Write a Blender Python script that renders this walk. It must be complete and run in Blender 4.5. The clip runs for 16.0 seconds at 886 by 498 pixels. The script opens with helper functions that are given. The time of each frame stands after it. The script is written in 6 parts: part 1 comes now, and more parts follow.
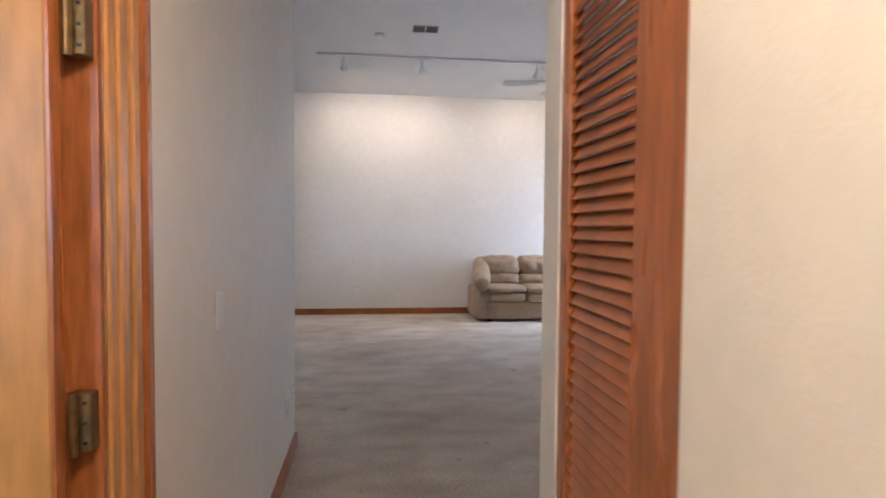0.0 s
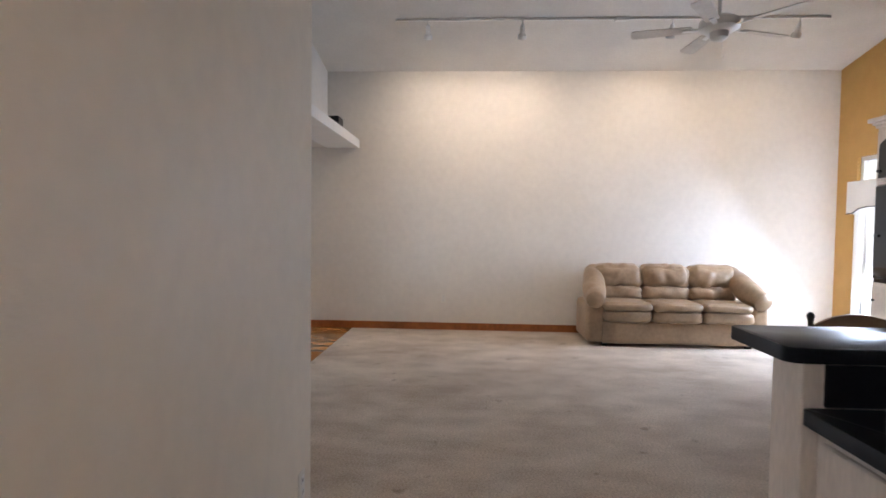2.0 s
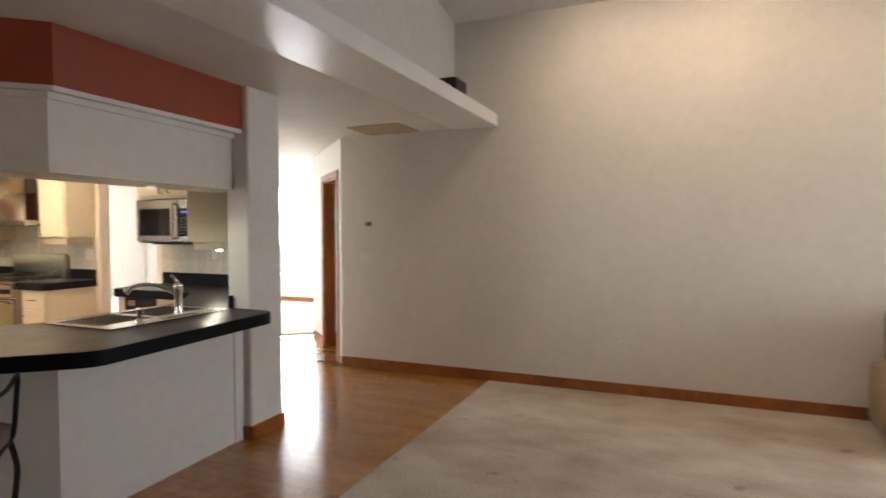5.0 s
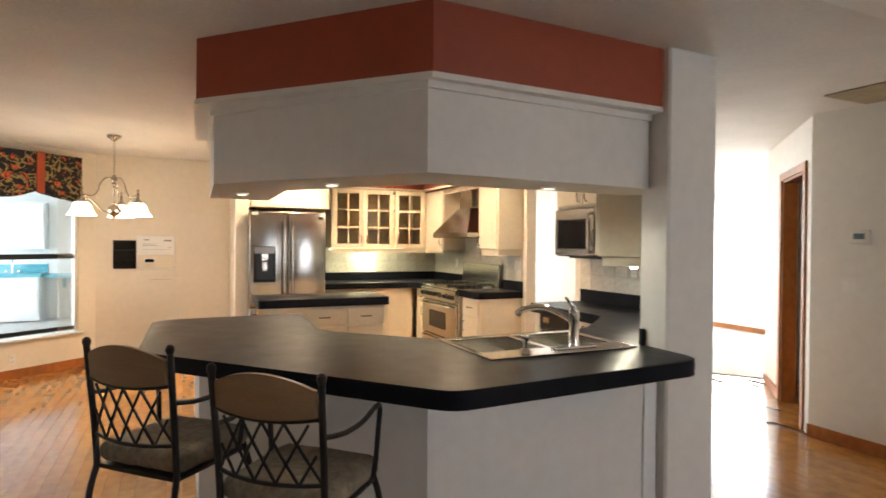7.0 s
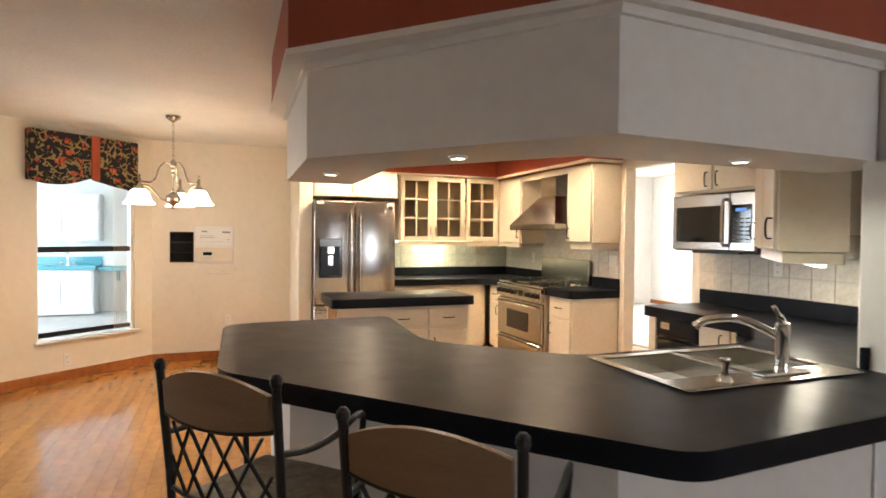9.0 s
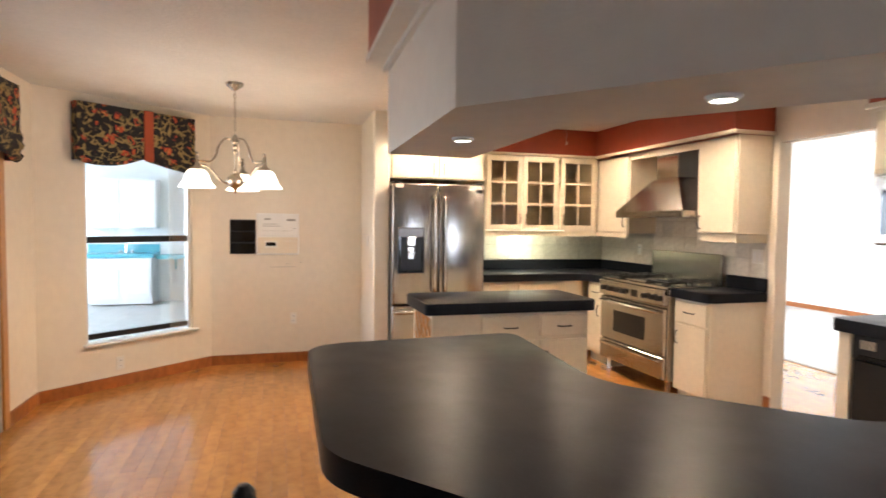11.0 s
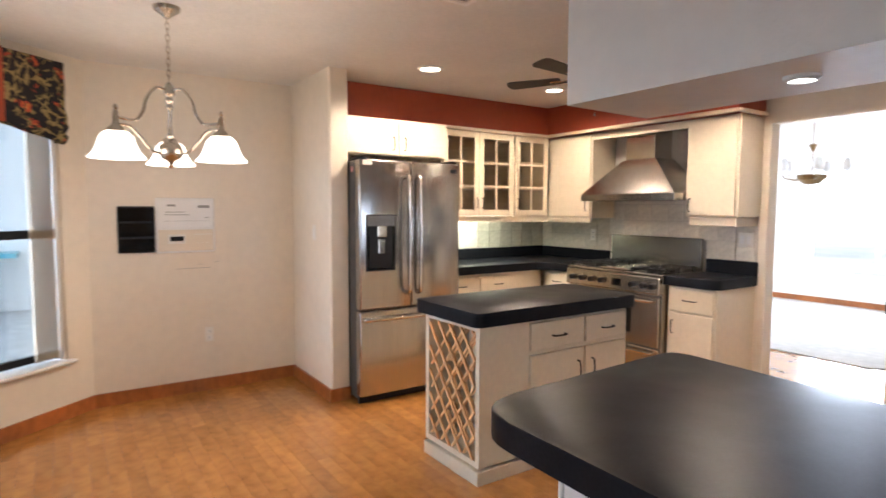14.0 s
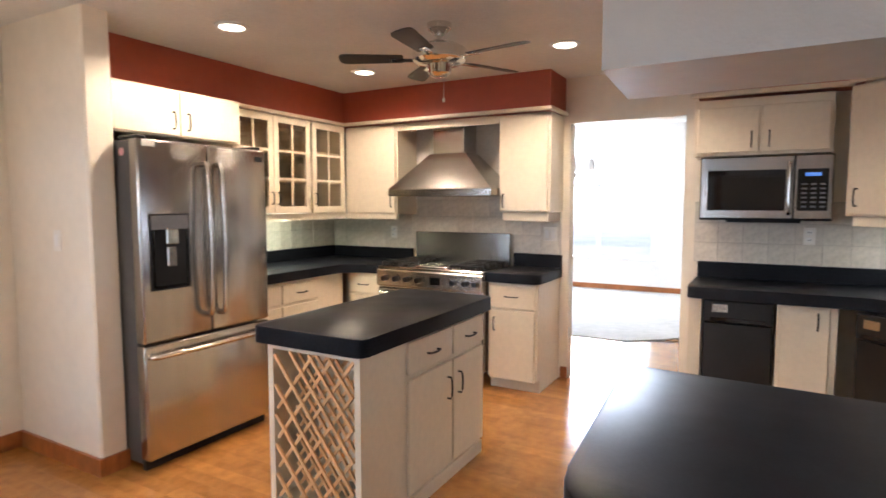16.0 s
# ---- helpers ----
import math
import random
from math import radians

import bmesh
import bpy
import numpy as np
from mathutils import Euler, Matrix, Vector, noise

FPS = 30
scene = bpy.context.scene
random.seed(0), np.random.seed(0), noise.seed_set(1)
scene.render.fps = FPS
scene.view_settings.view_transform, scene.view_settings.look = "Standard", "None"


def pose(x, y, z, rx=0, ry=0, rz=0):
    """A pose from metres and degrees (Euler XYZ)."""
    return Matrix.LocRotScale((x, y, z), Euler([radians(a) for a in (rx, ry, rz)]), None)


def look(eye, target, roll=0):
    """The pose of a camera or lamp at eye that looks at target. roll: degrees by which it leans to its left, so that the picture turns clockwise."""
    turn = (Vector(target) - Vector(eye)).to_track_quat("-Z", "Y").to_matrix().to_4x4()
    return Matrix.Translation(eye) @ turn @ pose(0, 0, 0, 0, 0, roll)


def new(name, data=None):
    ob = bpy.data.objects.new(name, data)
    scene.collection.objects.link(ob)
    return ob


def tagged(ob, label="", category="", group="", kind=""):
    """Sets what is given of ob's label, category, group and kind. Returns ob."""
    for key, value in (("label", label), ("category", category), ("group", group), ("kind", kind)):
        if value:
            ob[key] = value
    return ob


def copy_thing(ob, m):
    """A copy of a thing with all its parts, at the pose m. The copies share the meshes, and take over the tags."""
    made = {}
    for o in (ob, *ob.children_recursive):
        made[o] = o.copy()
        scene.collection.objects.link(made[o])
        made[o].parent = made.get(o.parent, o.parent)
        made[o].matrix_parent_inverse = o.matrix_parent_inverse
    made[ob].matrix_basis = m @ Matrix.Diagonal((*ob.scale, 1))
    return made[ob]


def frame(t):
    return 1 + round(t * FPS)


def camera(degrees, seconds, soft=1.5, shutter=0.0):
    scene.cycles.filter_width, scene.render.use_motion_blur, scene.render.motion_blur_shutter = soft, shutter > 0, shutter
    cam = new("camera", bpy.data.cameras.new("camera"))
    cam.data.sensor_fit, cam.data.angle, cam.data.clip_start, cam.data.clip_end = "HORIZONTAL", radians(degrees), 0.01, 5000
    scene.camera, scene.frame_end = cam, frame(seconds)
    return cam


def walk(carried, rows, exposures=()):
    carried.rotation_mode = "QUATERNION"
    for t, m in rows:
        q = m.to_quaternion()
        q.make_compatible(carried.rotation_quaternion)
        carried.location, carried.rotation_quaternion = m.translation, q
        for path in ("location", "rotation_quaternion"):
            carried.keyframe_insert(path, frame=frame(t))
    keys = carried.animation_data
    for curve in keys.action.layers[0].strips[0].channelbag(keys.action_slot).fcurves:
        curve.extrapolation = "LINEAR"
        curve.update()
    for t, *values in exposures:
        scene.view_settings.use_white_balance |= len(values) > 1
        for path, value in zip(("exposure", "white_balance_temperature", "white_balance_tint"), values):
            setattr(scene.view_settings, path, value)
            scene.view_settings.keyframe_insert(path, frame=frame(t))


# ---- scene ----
cam = camera(75.8, 16.0, soft=1.6, shutter=0.5)

PATH = [
    (0, (0.672, 1.446, 1.395), (0.92, 3.429, 1.316), 0.5),
    (0.5, (0.725, 1.77, 1.413), (0.812, 3.766, 1.327), 0.6),
    (1, (0.769, 2.126, 1.397), (0.741, 4.124, 1.314), 0.7),
    (1.5, (0.79, 2.495, 1.405), (0.697, 4.491, 1.32), 0.6),
    (2, (0.842, 2.846, 1.394), (0.732, 4.841, 1.314), 0.7),
    (2.5, (0.875, 3.215, 1.406), (0.741, 5.209, 1.326), 0.6),
    (3, (0.858, 3.602, 1.408), (0.73, 5.596, 1.332), 0.4),
    (5.5, (0.92, 5.623, 1.465), (-0.199, 7.279, 1.4), -0.2),
    (6, (0.749, 5.889, 1.463), (-0.727, 7.238, 1.417), 0.0),
    (6.5, (0.503, 6.062, 1.446), (-1.22, 7.078, 1.42), 0.3),
    (7, (0.296, 6.138, 1.442), (-1.522, 6.972, 1.421), 0.5),
    (7.5, (0.132, 6.162, 1.433), (-1.724, 6.906, 1.417), 0.5),
    (8, (-0.057, 6.075, 1.422), (-1.925, 6.789, 1.398), 0.8),
    (8.5, (-0.26, 6.008, 1.421), (-2.127, 6.725, 1.381), 0.7),
    (10.8, (-1.368, 5.876, 1.446), (-3.271, 6.485, 1.348), 0.6),
    (11, (-1.461, 5.846, 1.442), (-3.379, 6.405, 1.347), 0.7),
    (11.5, (-1.668, 5.691, 1.439), (-3.609, 6.164, 1.338), 0.8),
    (12, (-1.869, 5.516, 1.433), (-3.809, 5.99, 1.323), 0.9),
    (12.5, (-2.082, 5.398, 1.439), (-4.018, 5.882, 1.31), 0.7),
    (13, (-2.293, 5.218, 1.424), (-4.204, 5.794, 1.297), 0.6),
    (13.5, (-2.493, 5.097, 1.441), (-4.307, 5.928, 1.303), 0.5),
    (14, (-2.733, 5.072, 1.436), (-4.391, 6.181, 1.293), 0.2),
    (14.5, (-2.975, 5.042, 1.431), (-4.512, 6.314, 1.284), 0.1),
    (15, (-3.209, 5.007, 1.44), (-4.609, 6.427, 1.288), 0.1),
    (15.5, (-3.425, 5.03, 1.432), (-4.616, 6.629, 1.277), 0.1),
    (16, (-3.615, 5.023, 1.444), (-4.588, 6.763, 1.285), -0.0),
]
EXPOSE = [(0.0, 0.30, 5750, 14), (1.0, 0.42, 5800, 15), (2.0, 0.24, 6250, 15), (3.0, 0.12, 6500, 14), (5.5, -0.1, 7200, 12), (7.0, 0.08, 7200, 12), (8.5, 0.14, 7100, 13),
          (11.0, -0.03, 6500, 15), (12.5, -0.13, 6400, 18), (14.5, -0.22, 5950, 16), (16.0, -0.25, 6000, 16)]
walk(cam, [(t, look(eye, target, roll)) for t, eye, target, roll in PATH], EXPOSE)

# ---------------------------------------------------------------- world, sun, large lights
world = bpy.data.worlds.new("sky")
scene.world = world
world.use_nodes = True
wn = world.node_tree.nodes
sky = wn.new("ShaderNodeTexSky")
sky.sky_type, sky.sun_disc = "NISHITA", False
sky.sun_elevation, sky.sun_rotation = radians(42), radians(20)
wn["Background"].inputs["Strength"].default_value = 0.12
world.node_tree.links.new(sky.outputs["Color"], wn["Background"].inputs["Color"])

sun = new("sun", bpy.data.lights.new("sun", "SUN"))
sun.data.energy, sun.data.angle, sun.data.color = 3.0, radians(0.5), (1.0, 0.94, 0.85)
sun.matrix_world = look((0, 0, 0), (-math.sin(radians(20)) * math.cos(radians(42)), -math.cos(radians(20)) * math.cos(radians(42)), -math.sin(radians(42))))


site = [Matrix()]


def on(m):
    """From here on things are set out in the plan of one part of the house, which m puts in its place."""
    site[0] = m


def plan(dx, dy, dz=0.0, sy=0.93, sz=1.0041, sx=1.0):
    return Matrix.Translation((dx, dy, dz)) @ Matrix.Diagonal((sx, sy, sz, 1))


HOUSE = Matrix()
KITCHEN, RANGE, ISLAND, FRIDGE = plan(0.32, 0.40), plan(0.39, 0.40), plan(0.285, 0.43), plan(0.40, 0.375)
MICRO_RUN, MICRO, CORNER = plan(0.29, 0.40), plan(0.11, 0.47, -0.04, 0.93, 1.0, 0.959), plan(0.29, -0.275, 0.0, 1.0, 1.0)
SINK, PANEL, FRENCH = plan(0.09, -0.03, 0.004, 1.0, 1.0), plan(0.32, 0.33, 0.042, 0.93, 1.0), plan(0.33, 0.285, 0.0, 0.93, 1.0)
BAY_UP, HANGING, DINING = plan(0, 0, 0.03, 1.0, 1.0), plan(0, 0, 0, 1.0), plan(0.33, 0, 0, 1.0, 1.0)


def area(name, eye, target, sx, sy, watts, color):
    lamp = new(name, bpy.data.lights.new(name, "AREA"))
    lamp.data.shape, lamp.data.size, lamp.data.size_y = "RECTANGLE", sx, sy
    lamp.data.energy, lamp.data.color = watts, color
    lamp.matrix_world = look(site[0] @ Vector(eye), site[0] @ Vector(target))
    return lamp


def bulb(name, place, watts, color, radius=0.04):
    lamp = new(name, bpy.data.lights.new(name, "POINT"))
    lamp.data.energy, lamp.data.color, lamp.data.shadow_soft_size = watts, color, radius
    lamp.location = site[0] @ Vector(place)
    return lamp


def spot(name, eye, target, watts, color, angle=90, blend=0.6, radius=0.04):
    lamp = new(name, bpy.data.lights.new(name, "SPOT"))
    lamp.data.energy, lamp.data.color, lamp.data.shadow_soft_size = watts, color, radius
    lamp.data.spot_size, lamp.data.spot_blend = radians(angle), blend
    lamp.matrix_world = look(site[0] @ Vector(eye), site[0] @ Vector(target))
    return lamp


DAY, WARM, COOL = (0.80, 0.90, 1.0), (1.0, 0.79, 0.55), (0.95, 1.0, 0.90)
# daylight standing in the window openings
area("window_light_great_room", (5.44, 9.36, 1.35), (4.60, 8.80, 0.75), 1.0, 1.8, 130, (0.68, 0.81, 1.0))
area("window_light_dining", (-6.36, 14.9, 1.6), (-6.3, 12.0, 1.2), 1.7, 2.0, 290, DAY)
# extra light in an unseen side opening, added to brighten the dining room
area("fill_light_dining_side", (-10.62, 12.2, 1.5), (-8.0, 12.2, 1.2), 2.2, 1.7, 310, DAY)
# unseen source added overhead to brighten the hall walls
bulb("hall_fill_light", (0.66, 1.45, 2.27), 36, (1.0, 0.84, 0.64), 0.12)
# bare bulb added to lighten the side room, with no fixture there
bulb("side_room_fill_light", (-1.4, 2.0, 2.0), 18, (1.0, 0.9, 0.78), 0.12)
area("window_light_french_doors", (-5.06, 4.04, 1.08), (-5.06, 6.0, 1.0), 1.4, 1.6, 8, (0.60, 0.84, 1.0))
area("window_light_sunroom", (-9.5, 0.1, 1.6), (-9.5, 2.0, 1.2), 6.0, 2.0, 420, (0.62, 0.82, 1.0))

# ---------------------------------------------------------------- materials


def material(name, color, rough=0.5, metal=0.0, vary=0.12, scale=6.0, fine=60.0, bump=0.0, bump_scale=80.0, stretch=(1, 1, 1),
             color2=None, mix_at=0.5, spec=0.5, coat=0.0, random_value=0.0, island=False):
    """A principled surface with colour varied at two scales, and relief."""
    m = bpy.data.materials.new(name)
    m.use_nodes = True
    nt, n = m.node_tree, m.node_tree.nodes
    p = n["Principled BSDF"]
    p.inputs["Roughness"].default_value, p.inputs["Metallic"].default_value = rough, metal
    p.inputs["Specular IOR Level"].default_value = spec
    p.inputs["Coat Weight"].default_value = coat
    co = n.new("ShaderNodeTexCoord")
    mp = n.new("ShaderNodeMapping")
    mp.inputs["Scale"].default_value = stretch
    nt.links.new(co.outputs["Object"], mp.inputs["Vector"])
    big, small = n.new("ShaderNodeTexNoise"), n.new("ShaderNodeTexNoise")
    for tex, sc, det in ((big, scale, 4), (small, fine, 3)):
        tex.inputs["Scale"].default_value, tex.inputs["Detail"].default_value = sc, det
        nt.links.new(mp.outputs["Vector"], tex.inputs["Vector"])
    add = n.new("ShaderNodeMath")
    add.operation = "ADD"
    nt.links.new(big.outputs["Fac"], add.inputs[0])
    nt.links.new(small.outputs["Fac"], add.inputs[1])
    ramp = n.new("ShaderNodeMapRange")
    ramp.inputs["From Min"].default_value, ramp.inputs["From Max"].default_value = 0.72, 1.28
    nt.links.new(add.outputs[0], ramp.inputs["Value"])
    mix = n.new("ShaderNodeMix")
    mix.data_type = "RGBA"
    c2 = color2 or tuple(c * (1 - vary) for c in color)
    c1 = color if color2 else tuple(min(1.0, c * (1 + vary * 0.5)) for c in color)
    mix.inputs["A"].default_value, mix.inputs["B"].default_value = (*c1, 1), (*c2, 1)
    nt.links.new(ramp.outputs["Result"], mix.inputs["Factor"])
    out = mix.outputs["Result"]
    if random_value:
        hsv = n.new("ShaderNodeHueSaturation")
        src = n.new("ShaderNodeNewGeometry") if island else n.new("ShaderNodeObjectInfo")
        rr = n.new("ShaderNodeMapRange")
        rr.inputs["To Min"].default_value, rr.inputs["To Max"].default_value = 1 - random_value, 1 + random_value
        nt.links.new(src.outputs["Random Per Island" if island else "Random"], rr.inputs["Value"])
        nt.links.new(rr.outputs["Result"], hsv.inputs["Value"])
        nt.links.new(out, hsv.inputs["Color"])
        out = hsv.outputs["Color"]
    nt.links.new(out, p.inputs["Base Color"])
    rmap = n.new("ShaderNodeMapRange")
    rmap.inputs["To Min"].default_value, rmap.inputs["To Max"].default_value = max(0.02, rough * 0.85), min(1, rough * 1.15)
    nt.links.new(big.outputs["Fac"], rmap.inputs["Value"])
    nt.links.new(rmap.outputs["Result"], p.inputs["Roughness"])
    if bump:
        bt = n.new("ShaderNodeTexNoise")
        bt.inputs["Scale"].default_value, bt.inputs["Detail"].default_value = bump_scale, 3
        nt.links.new(mp.outputs["Vector"], bt.inputs["Vector"])
        bn = n.new("ShaderNodeBump")
        bn.inputs["Strength"].default_value, bn.inputs["Distance"].default_value = bump, 0.004
        nt.links.new(bt.outputs["Fac"], bn.inputs["Height"])
        nt.links.new(bn.outputs["Normal"], p.inputs["Normal"])
    return m


def glow(name, color, strength):
    m = bpy.data.materials.new(name)
    m.use_nodes = True
    p = m.node_tree.nodes["Principled BSDF"]
    p.inputs["Base Color"].default_value = (*color, 1)
    p.inputs["Emission Color"].default_value, p.inputs["Emission Strength"].default_value = (*color, 1), strength
    return m


def glass(name, color=(1, 1, 1), rough=0.0):
    m = bpy.data.materials.new(name)
    m.use_nodes = True
    nt, n = m.node_tree, m.node_tree.nodes
    tr, gl, mx, lw, pw = n.new("ShaderNodeBsdfTransparent"), n.new("ShaderNodeBsdfGlossy"), n.new("ShaderNodeMixShader"), n.new("ShaderNodeLayerWeight"), n.new("ShaderNodeMapRange")
    tr.inputs["Color"].default_value = (*color, 1)
    gl.inputs["Roughness"].default_value = rough
    lw.inputs["Blend"].default_value = 0.25
    pw.inputs["To Min"].default_value, pw.inputs["To Max"].default_value = 0.03, 0.6
    nt.links.new(lw.outputs["Facing"], pw.inputs["Value"])
    nt.links.new(pw.outputs["Result"], mx.inputs[0])
    nt.links.new(tr.outputs[0], mx.inputs[1])
    nt.links.new(gl.outputs[0], mx.inputs[2])
    nt.links.new(mx.outputs[0], n["Material Output"].inputs["Surface"])
    return m


WALL = material("white_wall_paint", (0.78, 0.75, 0.70), 0.55, vary=0.05, scale=1.5, fine=14, bump=0.25, bump_scale=120)
CREAM = material("cream_wall_paint", (0.78, 0.71, 0.60), 0.5, vary=0.05, scale=1.5, fine=14, bump=0.25, bump_scale=120)
CEIL = material("white_ceiling_texture", (0.74, 0.72, 0.68), 0.8, vary=0.06, scale=3, fine=40, bump=0.8, bump_scale=60)
GOLD = material("gold_wall_paint", (0.60, 0.36, 0.11), 0.6, vary=0.06, bump=0.25, bump_scale=120)
RED = material("terracotta_wall_paint", (0.34, 0.062, 0.026), 0.5, vary=0.08, scale=2, fine=20, bump=0.2, bump_scale=120)
TRIM = material("oak_trim", (0.36, 0.115, 0.028), 0.35, vary=0.35, scale=3, fine=25, stretch=(1, 1, 0.6), bump=0.1)
OAK = material("golden_oak", (0.50, 0.23, 0.065), 0.35, vary=0.3, scale=2.5, fine=18, stretch=(6, 6, 0.7), bump=0.1)
LOUVER = material("red_brown_stained_wood", (0.36, 0.115, 0.032), 0.28, vary=0.35, scale=3, fine=18, stretch=(1, 1, 5), bump=0.1, coat=0.2)
LOUVERV = material("red_brown_stained_upright_wood", (0.36, 0.115, 0.032), 0.28, vary=0.35, scale=3, fine=18, stretch=(6, 6, 0.7), bump=0.1, coat=0.2)
DOORWOOD = material("honey_birch_door", (0.42, 0.20, 0.048), 0.35, vary=0.25, scale=2, fine=9, stretch=(4, 4, 0.9), bump=0.05)
CARPET = material("grey_beige_carpet", (0.78, 0.685, 0.58), 0.95, scale=0.9, fine=3.2, stretch=(0.8, 1.15, 1), color2=(0.50, 0.415, 0.33), bump=1.0, bump_scale=120, spec=0.1)


def carpet_pile(m):
    """Fine tufts and a few small dark spots over the worn carpet colour."""
    nt, n = m.node_tree, m.node_tree.nodes
    p = n["Principled BSDF"]
    under = p.inputs["Base Color"].links[0].from_socket
    co = n.new("ShaderNodeTexCoord")
    for scale, lo, hi, dark in ((75.0, 0.36, 0.64, 0.74), (5.5, 0.66, 0.74, 0.66)):
        tex = n.new("ShaderNodeTexNoise")
        tex.inputs["Scale"].default_value, tex.inputs["Detail"].default_value = scale, 3
        nt.links.new(co.outputs["Object"], tex.inputs["Vector"])
        r = n.new("ShaderNodeMapRange")
        r.inputs["From Min"].default_value, r.inputs["From Max"].default_value = lo, hi
        nt.links.new(tex.outputs["Fac"], r.inputs["Value"])
        mx = n.new("ShaderNodeMix")
        mx.data_type, mx.blend_type = "RGBA", "MULTIPLY"
        mx.inputs["B"].default_value = (dark, dark * 0.98, dark * 0.95, 1)
        nt.links.new(r.outputs["Result"], mx.inputs["Factor"])
        nt.links.new(under, mx.inputs["A"])
        under = mx.outputs["Result"]
    nt.links.new(under, p.inputs["Base Color"])


carpet_pile(CARPET)
DCARPET = material("pale_dining_carpet", (0.52, 0.50, 0.46), 0.95, vary=0.15, scale=2, fine=12, bump=0.6, bump_scale=200, spec=0.1)
PLANK = material("maple_floor_plank", (0.45, 0.20, 0.049), 0.17, vary=0.28, scale=2.5, fine=14, stretch=(1, 1, 1), random_value=0.14, bump=0.06, bump_scale=30, coat=0.3)
PLANKS = material("maple_floor_planks_far", (0.45, 0.20, 0.049), 0.17, vary=0.28, scale=2.5, fine=14, random_value=0.14, island=True, bump=0.06, bump_scale=30, coat=0.3)
UNDER = material("dark_floor_joint", (0.16, 0.07, 0.025), 0.6)
CABINET = material("cream_painted_cabinet", (0.72, 0.64, 0.50), 0.4, vary=0.06, scale=2, fine=30, bump=0.1)
WHITEWASH = material("whitewashed_oak", (0.70, 0.62, 0.55), 0.45, vary=0.15, scale=3, fine=30, stretch=(3, 3, 0.6), bump=0.1)
BLACKTOP = material("black_laminate", (0.012, 0.013, 0.017), 0.34, vary=0.25, scale=8, fine=120, spec=0.065)
STEEL = material("brushed_stainless_steel", (0.47, 0.45, 0.42), 0.22, 1.0, vary=0.1, scale=2, fine=20, stretch=(1, 1, 0.05), bump=0.06, bump_scale=60)
STEELH = material("polished_stainless_steel", (0.60, 0.57, 0.53), 0.18, 1.0, vary=0.06)
CHROME = material("chrome", (0.75, 0.74, 0.72), 0.08, 1.0, vary=0.04)
PEWTER = material("brushed_nickel", (0.52, 0.47, 0.40), 0.25, 1.0, vary=0.15, fine=40)
IRON = material("black_wrought_iron", (0.018, 0.017, 0.017), 0.45, 0.3, vary=0.3, bump=0.2)
BLACK = material("black_plastic", (0.012, 0.012, 0.013), 0.3, vary=0.2, spec=0.3)
BLACKGLASS = material("black_glass", (0.008, 0.008, 0.009), 0.06, vary=0.1)
BRASS = material("antique_brass", (0.22, 0.14, 0.06), 0.38, 0.9, vary=0.4, fine=50)
LEATHER = material("tan_leather", (0.36, 0.255, 0.165), 0.36, vary=0.2, scale=4, fine=25, bump=0.5, bump_scale=18)
SEAT = material("tan_marbled_upholstery", (0.34, 0.28, 0.20), 0.8, scale=9, fine=40, color2=(0.17, 0.14, 0.10), bump=0.3)
WOODBACK = material("light_maple_top_rail", (0.25, 0.16, 0.09), 0.38, vary=0.15, stretch=(1, 1, 5))
PLASTIC = material("white_plastic", (0.80, 0.78, 0.72), 0.4, vary=0.04)
WHITE = material("white_gloss_paint", (0.82, 0.82, 0.80), 0.35, vary=0.04)
TILE = material("pale_stone_tile", (0.62, 0.58, 0.50), 0.35, vary=0.16, scale=9, fine=40, random_value=0.06, bump=0.1)
GROUT = material("grey_grout", (0.50, 0.47, 0.42), 0.8)
TEAL = material("teal_laminate", (0.10, 0.42, 0.50), 0.35, vary=0.08)
CONCRETE = material("pale_concrete", (0.52, 0.52, 0.50), 0.7, vary=0.2, bump=0.2)
PATIO = material("pale_paving", (0.55, 0.53, 0.48), 0.8, vary=0.15, scale=0.5, fine=8)
SHADE = glow("lit_frosted_glass", (1.0, 0.88, 0.70), 6.0)
LAMP = glow("lit_lamp_lens", (1.0, 0.86, 0.62), 18.0)
LAMPC = glow("lit_cool_lens", (0.95, 1.0, 0.85), 12.0)
PANE = glass("clear_glass")
CABPANE = glass("cabinet_glass", (0.86, 0.82, 0.76))
BACKDROP = glow("bright_overcast_backdrop", (0.86, 0.93, 1.0), 5.0)

# ---------------------------------------------------------------- mesh helpers


def part(name, bm, mat, parent=None, label=""):
    me = bpy.data.meshes.new(name)
    bm.transform(site[0])
    bmesh.ops.recalc_face_normals(bm, faces=bm.faces)
    bm.to_mesh(me)
    bm.free()
    for mm in (mat if isinstance(mat, (list, tuple)) else [mat]):
        me.materials.append(mm)
    ob = new(name, me)
    if parent is not None:
        ob.parent = parent
        ob.matrix_parent_inverse = matrix_of(parent).inverted()
    if label:
        tagged(ob, label)
    return ob


def matrix_of(ob):
    if ob.parent is None:
        return ob.matrix_basis.copy()
    return matrix_of(ob.parent) @ ob.matrix_parent_inverse @ ob.matrix_basis


def thing(name, label, category, at=(0, 0, 0), group=""):
    ob = new(name)
    ob.empty_display_size = 0.1
    ob.matrix_basis = Matrix.Translation(site[0] @ Vector(at))
    return tagged(ob, label, category, group)


def setting(ob, label, category):
    return tagged(ob, label, category, kind="structure")


def smooth(ob, angle=40):
    for p in ob.data.polygons:
        p.use_smooth = True
    ob.data.set_sharp_from_angle(angle=radians(angle))
    return ob


